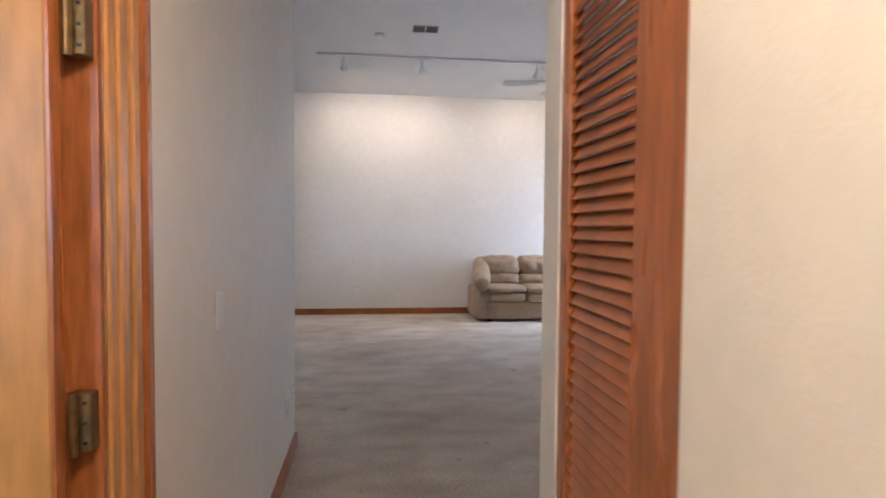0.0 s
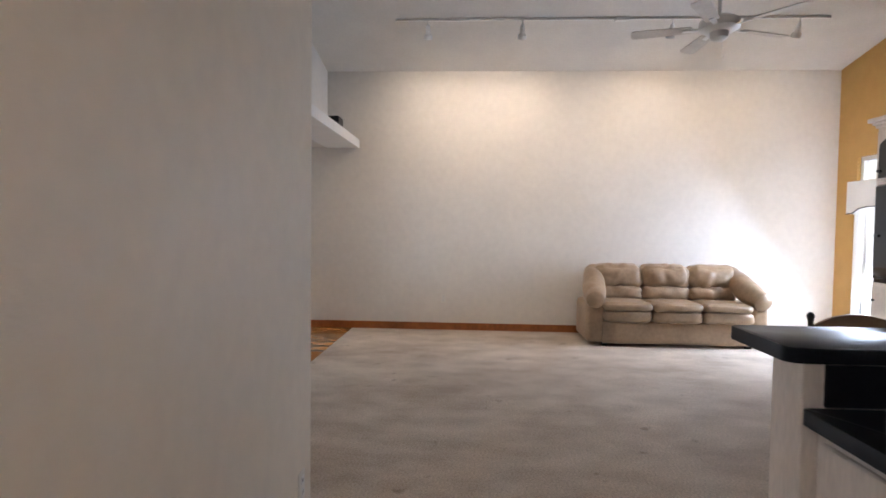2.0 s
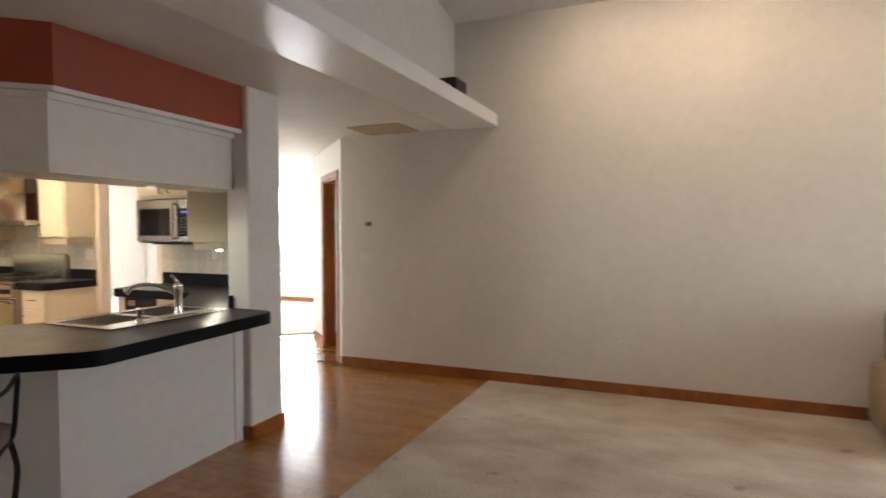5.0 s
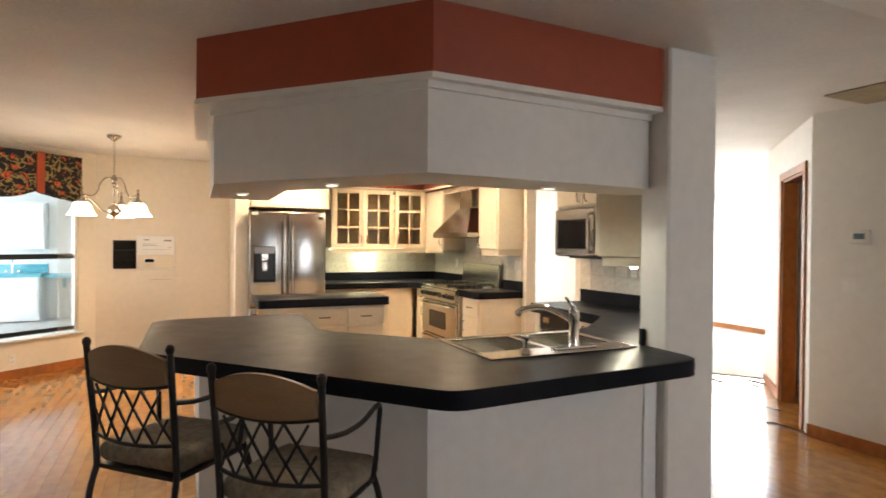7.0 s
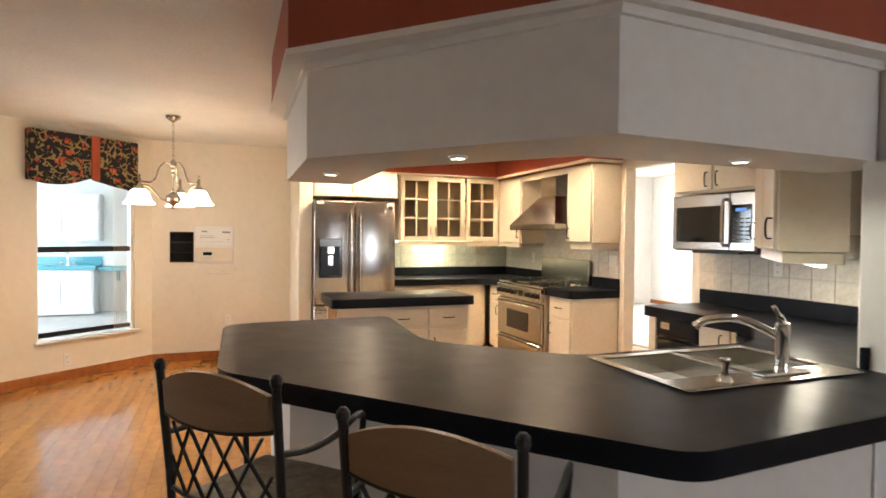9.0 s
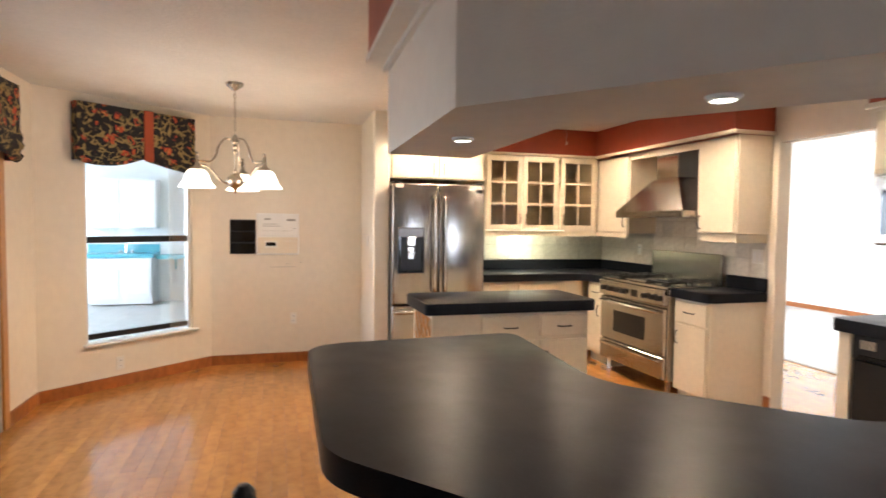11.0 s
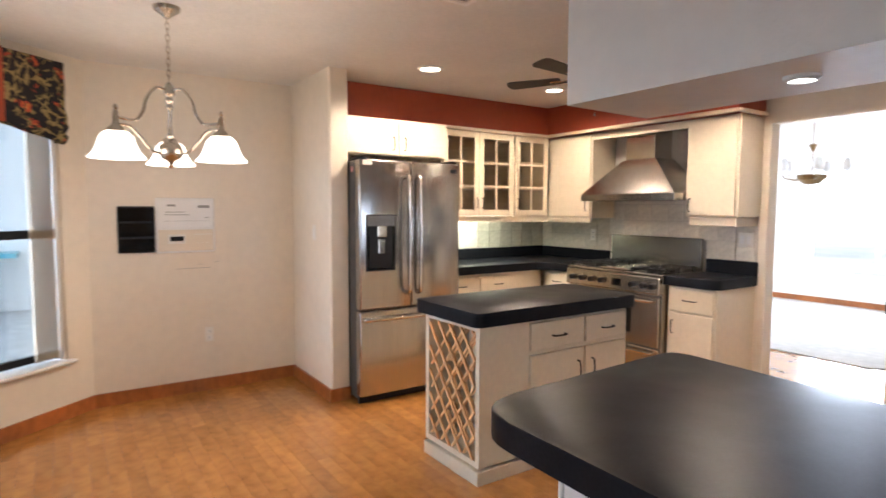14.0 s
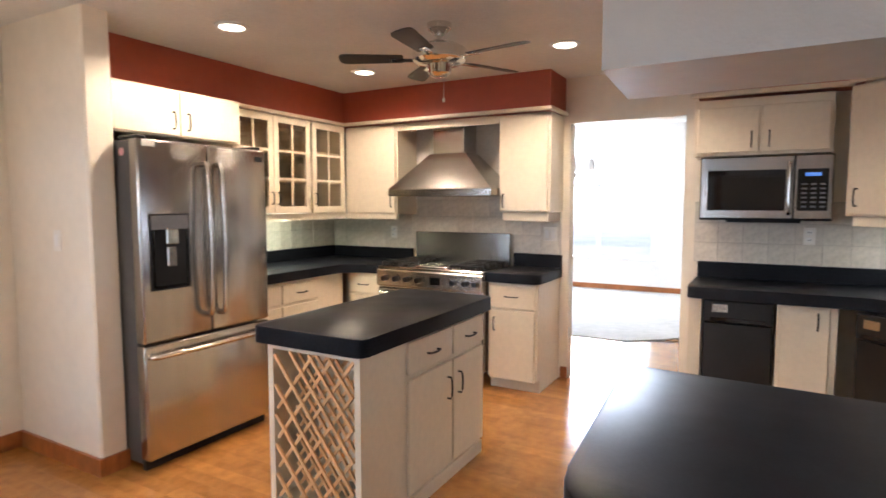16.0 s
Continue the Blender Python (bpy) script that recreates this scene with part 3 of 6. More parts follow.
cabinet("base_cabinet", "cream end panel beside the trash compactor", north(-4.30, 9.28), 0.075, 0.56, 0, 0.838, toe=True)


def black_appliance(name, label, m, w):
    ob = thing(name, label, "appliance", m @ Vector((w / 2, 0.25, 0)))
    part("body", block(0.005, 0.03, 0.1, w - 0.005, 0.50, 0.83, 0, m), BLACK, ob)
    part("door_panel", block(0.01, 0, 0.12, w - 0.01, 0.03, 0.68, 0.006, m), BLACK, ob, "glossy black front panel")
    c = part("control_panel", block(0.01, -0.008, 0.685, w - 0.01, 0.03, 0.825, 0.006, m), BLACK, ob)
    part("grip", block(0.05, -0.016, 0.69, w - 0.05, -0.008, 0.715, 0.003, m), BLACKGLASS, c)
    part("label_plate", block(0.06, -0.011, 0.75, 0.15, -0.008, 0.80, 0, m), PEWTER, c, "small printed plate")
    part("toe_kick", block(0.01, 0.06, 0.0, w - 0.01, 0.10, 0.1, 0, m), BLACK, ob)
    return ob


black_appliance("trash_compactor", "black trash compactor under the counter", north(-4.22, 9.28), 0.41)
on(CORNER)
black_appliance("dishwasher", "black dishwasher under the diagonal counter", pose(-3.42, 9.23, 0, 0, 0, -45), 0.60)

# worktops
TOP0, TOP1 = 0.838, 0.912


def worktop(name, label, pts, radii):
    bm = prism(bmesh.new(), rounded(pts, radii), TOP0, TOP1, 0.006, 2)
    return smooth(tagged(part(name, bm, BLACKTOP), label, "worktop"))


on(KITCHEN)
worktop("worktop", "black laminate worktop in the kitchen corner", [(-7.745, 7.93), (-7.12, 7.93), (-7.12, 9.13), (-6.99, 9.24), (-6.775, 9.24), (-6.775, 9.845), (-7.745, 9.845)], [0, 0.03, 0.05, 0.05, 0, 0, 0])
on(RANGE)
worktop("worktop", "black laminate worktop beside the doorway", [(-5.845, 9.845), (-5.845, 9.24), (-5.42, 9.24), (-5.42, 9.845)], [0, 0, 0.09, 0])
on(HOUSE)
bar_top = worktop("bar_worktop", "black laminate breakfast bar worktop with rounded corners",
                  [(-1.60, 8.355), (-1.52, 7.02), (-2.763, 5.945), (-3.93, 5.965), (-3.99, 6.94), (-3.12, 6.885), (-2.58, 7.40), (-2.58, 8.45), (-3.03, 8.965), (-4.02, 8.965), (-4.02, 9.555), (-2.76, 9.555), (-2.06, 8.87), (-2.04, 8.355)],
                  [0.12, 0.08, 0.10, 0.16, 0.07, 0.15, 0.12, 0.1, 0.1, 0.06, 0, 0, 0, 0])
on(SINK)
cutter = part("cutter", boxes([(-2.55, 7.47, 0.6, -2.17, 7.84, 1.2), (-2.55, 7.87, 0.6, -2.17, 8.25, 1.2)]), BLACK)
cut = bar_top.modifiers.new("cut", "BOOLEAN")
cut.object, cut.operation, cut.solver = cutter, "DIFFERENCE", "EXACT"
bpy.context.view_layer.update()
cut_mesh = bpy.data.meshes.new_from_object(bar_top.evaluated_get(bpy.context.evaluated_depsgraph_get()))
bar_top.modifiers.clear()
bar_top.data = cut_mesh
bpy.data.objects.remove(cutter)


def upstand(label, rows, m=None):
    setting(part("upstand", boxes(rows, 0.003, m), BLACKTOP), label, "upstand")


on(KITCHEN)
upstand("black laminate upstand behind the corner worktop", [(-7.745, 7.95, 0.911, -7.72, 9.845, 1.02), (-7.72, 9.82, 0.911, -6.78, 9.845, 1.02)])
on(RANGE)
upstand("black laminate upstand beside the doorway", [(-5.84, 9.82, 0.911, -5.42, 9.845, 1.02)])
on(HOUSE)
upstand("black laminate upstand below the microwave", [(-4.01, 9.53, 0.913, -2.77, 9.556, 1.025)])
upstand("black laminate upstand behind the diagonal worktop", [(0.02, -0.028, 0.913, 0.91, -0.003, 1.025)], pose(-2.75, 9.56, 0, 0, 0, -45))
upstand("short black upstand at the column", [(-2.0, 8.333, 0.913, -1.975, 8.359, 1.0)])

# bar base
bb = bmesh.new()
prism(bb, [(-1.905, 8.355), (-1.85, 7.06), (-2.84, 6.22), (-3.83, 6.22), (-3.86, 6.85), (-3.15, 6.80), (-2.63, 7.37), (-2.63, 8.40), (-2.3, 8.68), (-2.04, 8.68), (-2.04, 8.355)], 0.0, TOP0)
breakfast_bar = thing("breakfast_bar", "white painted angled breakfast bar under the black worktop", "breakfast bar", (-2.6, 6.9, 0))
part("base", bb, WALL, breakfast_bar)
part("corner_trim", boxes([(-1.905, 8.27, 0.0, -1.89, 8.355, TOP0 - 0.001)], 0.002), WHITE, breakfast_bar)
part("end_panel", block(-3.875, 6.24, 0.0, -3.862, 6.83, TOP0 - 0.001, 0.002), WHITE, breakfast_bar)

# soffit above the bar
SOFFIT_Z = 1.736
SO = [(-1.965, 8.358), (-1.885, 7.065), (-2.87, 6.285), (-3.935, 6.31), (-3.955, 6.70), (-3.05, 6.68), (-2.33, 7.25), (-2.33, 8.60), (-2.04, 8.60), (-2.04, 8.358)]
setting(part("soffit", prism(bmesh.new(), SO, SOFFIT_Z, CEILING), WALL), "white boxed soffit hanging above the bar", "soffit")
SR = [(-1.88, 8.358), (-1.838, 7.066), (-2.775, 6.20), (-3.93, 6.222), (-3.935, 6.45), (-2.85, 6.43), (-2.05, 7.15), (-2.05, 8.358)]
setting(part("soffit_band", prism(bmesh.new(), SR, 2.144, CEILING - 0.001), RED), "terracotta painted band on top of the soffit", "soffit")
SC = [(-1.876, 8.358), (-1.834, 7.061), (-2.777, 6.192), (-3.935, 6.214), (-3.94, 6.47), (-2.86, 6.45), (-2.07, 7.16), (-2.07, 8.358)]
setting(part("soffit_cap", prism(bmesh.new(), SC, 2.118, 2.143), WALL), "white cap board under the terracotta band", "trim")
SL = [(-1.945, 8.358), (-1.866, 7.056), (-2.86, 6.268), (-3.946, 6.292), (-3.95, 6.47), (-2.86, 6.45), (-2.1, 7.16), (-2.1, 8.358)]
setting(part("soffit_molding", prism(bmesh.new(), SL, 2.085, 2.117), WALL), "white moulding under the cap board", "trim")

# terracotta band above the wall cabinets
rb = bmesh.new()
box(rb, -7.43, 6.838, 2.144, -6.97, 9.17, 2.439)
box(rb, -7.43, 9.17, 2.144, -5.02, 9.558, 2.439)
setting(part("soffit_kitchen", rb, RED), "terracotta painted band above the wall cabinets", "soffit")
rb = bmesh.new()
box(rb, -4.03, 9.21, 2.17, -3.1, 9.558, 2.439)
box(rb, 0.30, -0.255, 2.17, 1.20, 0.015, 2.439, m=CORNER @ DIAG)
setting(part("soffit_kitchen_side", rb, RED), "terracotta painted band above the microwave cabinets", "soffit")
rows = [(-6.985, 6.85, 2.142, -6.945, 9.16, 2.17), (-6.985, 9.145, 2.142, -4.995, 9.185, 2.17), (-5.03, 9.185, 2.142, -4.995, 9.557, 2.17), (-4.055, 9.20, 2.142, -3.16, 9.24, 2.173)]
cr = boxes(rows, 0.006)
box(cr, 0.0, -0.03, 2.142, 1.06, 0.0, 2.173, 0.006, CORNER @ DIAG)
setting(part("crown_molding", cr, CABINET), "cream crown moulding on the wall cabinets", "trim")
on(SINK)

# ---------------------------------------------------------------- sink and faucet
sink = thing("kitchen_sink", "stainless steel double-bowl sink set in the bar worktop", "sink", (-2.31, 7.86, 0.91))
part("rim", boxes([(-2.59, 7.43, 0.911, -2.55, 8.29, 0.919), (-2.17, 7.43, 0.911, -2.02, 8.29, 0.919), (-2.55, 7.43, 0.911, -2.17, 7.47, 0.919), (-2.55, 8.25, 0.911, -2.17, 8.29, 0.919), (-2.55, 7.84, 0.905, -2.17, 7.87, 0.917)], 0.003), STEELH, sink)
for y0, y1 in ((7.472, 7.838), (7.872, 8.248)):
    bowl = part("bowl", boxes([(-2.548, y0, 0.74, -2.172, y1, 0.745), (-2.548, y0, 0.745, -2.543, y1, 0.912), (-2.177, y0, 0.745, -2.172, y1, 0.912), (-2.543, y0, 0.745, -2.177, y0 + 0.005, 0.912), (-2.543, y1 - 0.005, 0.745, -2.177, y1, 0.912)]), STEEL, sink)
    part("drain", lathe(bmesh.new(), [(0, 0.749), (0.035, 0.749), (0.042, 0.746)], (-2.36, (y0 + y1) / 2, 0), 16), CHROME, bowl)
faucet = thing("faucet", "chrome single-lever faucet with a curved spout", "faucet", (-2.10, 7.95, 0.919))
part("base_plate", block(-2.13, 7.83, 0.919, -2.07, 8.07, 0.93, 0.004), CHROME, faucet)
smooth(part("stem", lathe(bmesh.new(), [(0, 0.93), (0.03, 0.93), (0.026, 0.95), (0.024, 1.06), (0.028, 1.075), (0.026, 1.11), (0, 1.12)], (-2.10, 7.95, 0), 16), CHROME, faucet))
smooth(part("spout", tube(bmesh.new(), curve_points([(-2.10, 7.95, 1.05), (-2.15, 7.91, 1.085), (-2.22, 7.85, 1.115), (-2.30, 7.79, 1.10), (-2.335, 7.765, 1.07)]), [0.016] * 30 + [0.02] * 3, 10), CHROME, faucet))
smooth(part("lever", tube(bmesh.new(), curve_points([(-2.10, 7.95, 1.115), (-2.095, 7.925, 1.14), (-2.09, 7.89, 1.175)]), [0.012] * 9 + [0.008] * 8, 8), CHROME, faucet))
sprayer = thing("side_sprayer", "chrome side sprayer beside the faucet", "sprayer", (-2.09, 7.66, 0.919))
smooth(part("nozzle", lathe(bmesh.new(), [(0, 0.919), (0.03, 0.919), (0.024, 0.93), (0.014, 0.94), (0.013, 0.97), (0.02, 0.985), (0.018, 1.0), (0, 1.005)], (-2.09, 7.66, 0), 14), CHROME, sprayer))

# ---------------------------------------------------------------- refrigerator
on(FRIDGE)
fridge = thing("refrigerator", "stainless steel french-door refrigerator with bottom freezer", "refrigerator", (-7.2, 7.4, 0))
part("cabinet_body", block(-7.70, 6.95, 0.03, -6.90, 7.85, 1.77, 0.004), material("dark_grey_steel_side", (0.10, 0.095, 0.09), 0.4, 0.4), fridge, "dark grey side panels")
for nm, y0, y1, z0, z1 in (("door", 6.935, 7.392, 0.695, 1.775), ("door", 7.398, 7.865, 0.695, 1.775), ("freezer_drawer", 6.935, 7.865, 0.06, 0.685)):
    d = smooth(part(nm, block(-6.895, y0, z0, -6.815, y1, z1, 0.014, seg=3), STEEL, fridge))
    if nm == "door":
        hy = 7.345 if y0 < 7 else 7.445
        pts = curve_points([(-6.815, hy, 1.66), (-6.765, hy, 1.64), (-6.752, hy, 1.45), (-6.745, hy, 1.2), (-6.752, hy, 0.95), (-6.765, hy, 0.82), (-6.815, hy, 0.80)])
        smooth(part("handle", tube(bmesh.new(), pts, 0.0165, 10), STEELH, d, "curved stainless bar handle"))
    else:
        pts = curve_points([(-6.815, 6.99, 0.625), (-6.77, 7.0, 0.63), (-6.755, 7.4, 0.63), (-6.77, 7.8, 0.63), (-6.815, 7.81, 0.625)])
        smooth(part("handle", tube(bmesh.new(), pts, 0.016, 10), STEELH, d, "wide stainless bar handle"))
    if nm == "door" and y0 < 7:
        disp = part("dispenser", boxes([(-6.817, 6.985, 0.975, -6.811, 7.245, 1.385)], 0.002), BLACK, d, "black water and ice dispenser")
        part("control_strip", block(-6.812, 6.995, 1.30, -6.807, 7.235, 1.375, 0.002), material("grey_display", (0.16, 0.16, 0.17), 0.2), disp)
        part("recess", boxes([(-6.8125, 7.0, 0.99, -6.807, 7.012, 1.295), (-6.8125, 7.218, 0.99, -6.807, 7.23, 1.295), (-6.8125, 7.012, 0.985, -6.80, 7.218, 1.0)], 0), BLACKGLASS, disp)
        part("nozzle", block(-6.812, 7.075, 1.22, -6.785, 7.155, 1.30, 0.006), STEELH, disp)
        part("paddle", block(-6.812, 7.085, 1.10, -6.795, 7.145, 1.21, 0.006), STEELH, disp)
for y in (6.98, 7.82):
    part("hinge_cover", block(-7.0, y - 0.03, 1.776, -6.84, y + 0.03, 1.795, 0.006), BLACK, fridge)
part("sticker", block(-6.8145, 6.96, 1.735, -6.8125, 7.04, 1.77), PLASTIC, fridge, "pale printed sticker")
part("badge", block(-6.8145, 7.77, 1.70, -6.8125, 7.83, 1.73), BLACK, fridge)
part("label_sticker", lathe(bmesh.new(), [(0, 0), (0.022, 0), (0.022, 0.001)], (0, 0, 0), 14, pose(-6.97, 6.9495, 1.71, 90)), material("pink_sticker", (0.7, 0.35, 0.33), 0.5), fridge, "round pink sticker")
part("foot_grille", block(-6.90, 6.95, 0.0, -6.87, 7.85, 0.055), BLACK, fridge)

# ---------------------------------------------------------------- island
on(ISLAND)
island = thing("kitchen_island", "cream kitchen island with drawers, doors and a wine rack", "kitchen island", (-5.53, 7.46, 0))
IX0, IX1, IY0, IY1 = -5.79, -5.28, 6.86, 8.08
part("body", block(IX0, 7.18, 0.09, IX1, IY1, TOP0), CABINET, island)
for row in ((IX0, IY0, 0.09, IX0 + 0.03, 7.18, TOP0), (IX1 - 0.03, IY0, 0.09, IX1, 7.18, TOP0), (IX0 + 0.03, IY0, 0.09, IX1 - 0.03, 7.18, 0.12),
            (IX0 + 0.03, IY0, 0.805, IX1 - 0.03, 7.18, TOP0), (IX0 + 0.03, 7.17, 0.12, IX1 - 0.03, 7.18, 0.805)):
    part("rack_panel", block(*row), CABINET, island)
part("plinth", block(IX0 - 0.005, IY0 - 0.012, 0, IX1 + 0.005, IY1, 0.075, 0.004), CABINET, island)
ME = pose(IX1, IY0, 0, 0, 0, 90)
for x0, x1 in ((0.36, 0.80), (0.82, 1.20)):
    front(island, ME, "drawer", x0, x1, 0.665, 0.815, (x0 + x1) / 2, 0.735)
front(island, ME, "door", 0.36, 0.80, 0.10, 0.64, 0.745, 0.51, 0.11)
front(island, ME, "door", 0.82, 1.20, 0.10, 0.64, 0.87, 0.51, 0.11)
LATT = material("natural_pine_lattice", (0.76, 0.46, 0.22), 0.5, vary=0.2, fine=30)
rx0, rx1, rz0, rz1 = IX0 + 0.032, IX1 - 0.032, 0.122, 0.803
for layer, yy in ((0, IY0 + 0.01), (1, IY0 + 0.15)):
    for sgn in (1, -1):
        for k in range(-3, 9):
            # slats run at a slope of 1.25 through the opening
            c = rx0 + 0.002 + k * 0.108
            pts = []
            for z in (rz0, rz1):
                pts.append((c + sgn * (z - rz0) / 1.25 + (0 if sgn > 0 else 0.1), z))
            (xa, za), (xb, zb) = pts
            lo, hi = 0.0, 1.0
            for a, b, lim, up in ((xa, xb, rx0 + 0.008, False), (xa, xb, rx1 - 0.008, True)):
                if abs(b - a) > 1e-6:
                    s = (lim - a) / (b - a)
                    if (b > a) == up:
                        hi = min(hi, s)
                    else:
                        lo = max(lo, s)
            if hi - lo < 0.04:
                continue
            p, q = Vector((xa + (xb - xa) * lo, yy + 0.008 * sgn, za + (zb - za) * lo)), Vector((xa + (xb - xa) * hi, yy + 0.008 * sgn, za + (zb - za) * hi))
            d = q - p
            m = Matrix.Translation(p) @ Matrix.Rotation(-math.atan2(d.z, d.x), 4, "Y")
            part("slat", block(0, -0.006, -0.007, d.length, 0.006, 0.007, 0, m), LATT, island)
isl_top = prism(bmesh.new(), rounded([(-5.83, 6.80), (-5.225, 6.80), (-5.225, 8.12), (-5.83, 8.12)], [0.05, 0.05, 0.05, 0.05]), TOP0, TOP1, 0.006, 2)
smooth(tagged(part("island_worktop", isl_top, BLACKTOP), "black laminate island worktop with rounded corners", "worktop"))

# ---------------------------------------------------------------- range and hood
on(RANGE)
rng = thing("range_cooker", "stainless steel six-burner gas range with backguard", "range", (-6.345, 9.5, 0))
part("body", block(-6.838, 9.22, 0.12, -5.852, 9.80, 0.895, 0.003), STEEL, rng)
for x in (-6.79, -5.90):
    for y in (9.28, 9.7):
        part("leg", lathe(bmesh.new(), [(0, 0), (0.022, 0), (0.022, 0.12), (0, 0.12)], (x, y, 0), 10), STEELH, rng)
part("backguard", block(-6.80, 9.785, 0.90, -5.86, 9.82, 1.185, 0.006), STEEL, rng)
part("cooktop", block(-6.838, 9.20, 0.895, -5.852, 9.785, 0.915, 0.004), STEELH, rng)
panel = part("control_panel", block(-6.838, 9.17, 0.755, -5.852, 9.22, 0.892, 0.008), STEEL, rng)
for x in (-6.745, -6.635, -6.525, -6.415, -6.095, -5.985, -5.90):
    k = part("knob", lathe(bmesh.new(), [(0, 0.04), (0.022, 0.04), (0.026, 0.0), (0, 0)], (0, 0, 0), 14, pose(x, 9.17, 0.82, 90)), BLACK, panel, "black round knob")
    part("bezel", lathe(bmesh.new(), [(0.026, 0.004), (0.034, 0.004), (0.034, 0.0), (0.026, 0.0)], (0, 0, 0), 14, pose(x, 9.169, 0.82, 90)), STEELH, k)
part("display", block(-6.31, 9.167, 0.79, -6.22, 9.17, 0.85), BLACKGLASS, panel)
oven = part("oven_door", block(-6.825, 9.185, 0.33, -5.865, 9.22, 0.735, 0.006), STEEL, rng)
part("oven_window", block(-6.60, 9.181, 0.42, -6.12, 9.186, 0.62, 0.003), BLACKGLASS, oven, "dark oven window")
part("handle", bow(bmesh.new(), (-6.78, 9.185, 0.70), (-5.91, 9.185, 0.70), (0, -0.045, 0), 0.012), STEELH, oven)
lower = part("storage_drawer", block(-6.825, 9.185, 0.13, -5.865, 9.22, 0.315, 0.006), STEEL, rng)
part("handle", bow(bmesh.new(), (-6.78, 9.185, 0.285), (-5.91, 9.185, 0.285), (0, -0.04, 0), 0.01), STEELH, lower)
for cx in (-6.67, -6.02):
    for cy in (9.34, 9.62):
        g = bmesh.new()
        for o in (-0.11, 0.0, 0.11):
            box(g, cx - 0.14, cy + o - 0.006, 0.94, cx + 0.14, cy + o + 0.006, 0.955)
            box(g, cx + o - 0.006, cy - 0.125, 0.935, cx + o + 0.006, cy + 0.125, 0.95)
        for sx in (-0.13, 0.13):
            for sy in (-0.11, 0.11):
                box(g, cx + sx - 0.008, cy + sy - 0.008, 0.915, cx + sx + 0.008, cy + sy + 0.008, 0.94)
        gr = part("grate", g, IRON, rng, "black cast iron burner grate")
        part("burner", lathe(bmesh.new(), [(0, 0.932), (0.035, 0.932), (0.045, 0.915), (0, 0.915)], (cx, cy, 0), 14), BLACK, gr)
part("griddle", block(-6.49, 9.24, 0.915, -6.20, 9.74, 0.93, 0.006), STEELH, rng)

hood = thing("range_hood", "stainless steel pyramid chimney hood above the range", "range hood", (-6.33, 9.6, 1.5))
part("lip", block(-6.815, 9.33, 1.50, -5.845, 9.84, 1.56, 0.004), STEEL, hood)
hb = bmesh.new()
lo = [hb.verts.new(p) for p in ((-6.81, 9.335, 1.561), (-5.85, 9.335, 1.561), (-5.85, 9.84, 1.561), (-6.81, 9.84, 1.561))]
hi = [hb.verts.new(p) for p in ((-6.52, 9.56, 1.86), (-6.18, 9.56, 1.86), (-6.18, 9.84, 1.86), (-6.52, 9.84, 1.86))]
for k in range(4):
    hb.faces.new((lo[k], lo[(k + 1) % 4], hi[(k + 1) % 4], hi[k]))
hb.faces.new(hi)
hb.faces.new(lo[::-1])
part("canopy", hb, STEEL, hood)
part("chimney", block(-6.50, 9.575, 1.861, -6.20, 9.835, 2.134, 0.003), STEELH, hood)
part("badge", block(-5.97, 9.326, 1.515, -5.89, 9.33, 1.53), STEELH, hood)

# ---------------------------------------------------------------- microwave
on(MICRO)
mw = thing("microwave", "stainless steel over-counter microwave with black window", "microwave", (-3.88, 9.62, 1.37))
part("body", block(-4.27, 9.44, 1.375, -3.49, 9.84, 1.79, 0.003), BLACK, mw)
md = part("door", block(-4.265, 9.405, 1.385, -3.71, 9.44, 1.785, 0.006), STEEL, mw)
part("window", block(-4.22, 9.40, 1.44, -3.755, 9.406, 1.70, 0.003), BLACKGLASS, md)
smooth(part("handle", tube(bmesh.new(), curve_points([(-3.735, 9.405, 1.74), (-3.735, 9.365, 1.72), (-3.735, 9.36, 1.58), (-3.735, 9.365, 1.44), (-3.735, 9.405, 1.42)]), 0.012, 8), STEELH, md))
mp_ = part("control_panel", block(-3.705, 9.405, 1.385, -3.495, 9.44, 1.785, 0.006), STEEL, mw)
part("key_pad", block(-3.69, 9.40, 1.44, -3.52, 9.406, 1.70, 0.002), BLACKGLASS, mp_)
part("clock_display", block(-3.65, 9.397, 1.655, -3.56, 9.401, 1.675), glow("blue_display", (0.10, 0.28, 0.8), 0.7), mp_, "lit blue clock display")
keys = bmesh.new()
for r in range(6):
    for c in range(3):
        box(keys, -3.665 + c * 0.05, 9.398, 1.46 + r * 0.028, -3.635 + c * 0.05, 9.4005, 1.47 + r * 0.028)
part("keys", keys, material("grey_print", (0.2, 0.2, 0.2), 0.5), mp_)
part("vent_grille", block(-4.10, 9.45, 1.36, -3.66, 9.75, 1.375), BLACK, mw)

# ---------------------------------------------------------------- bar stools


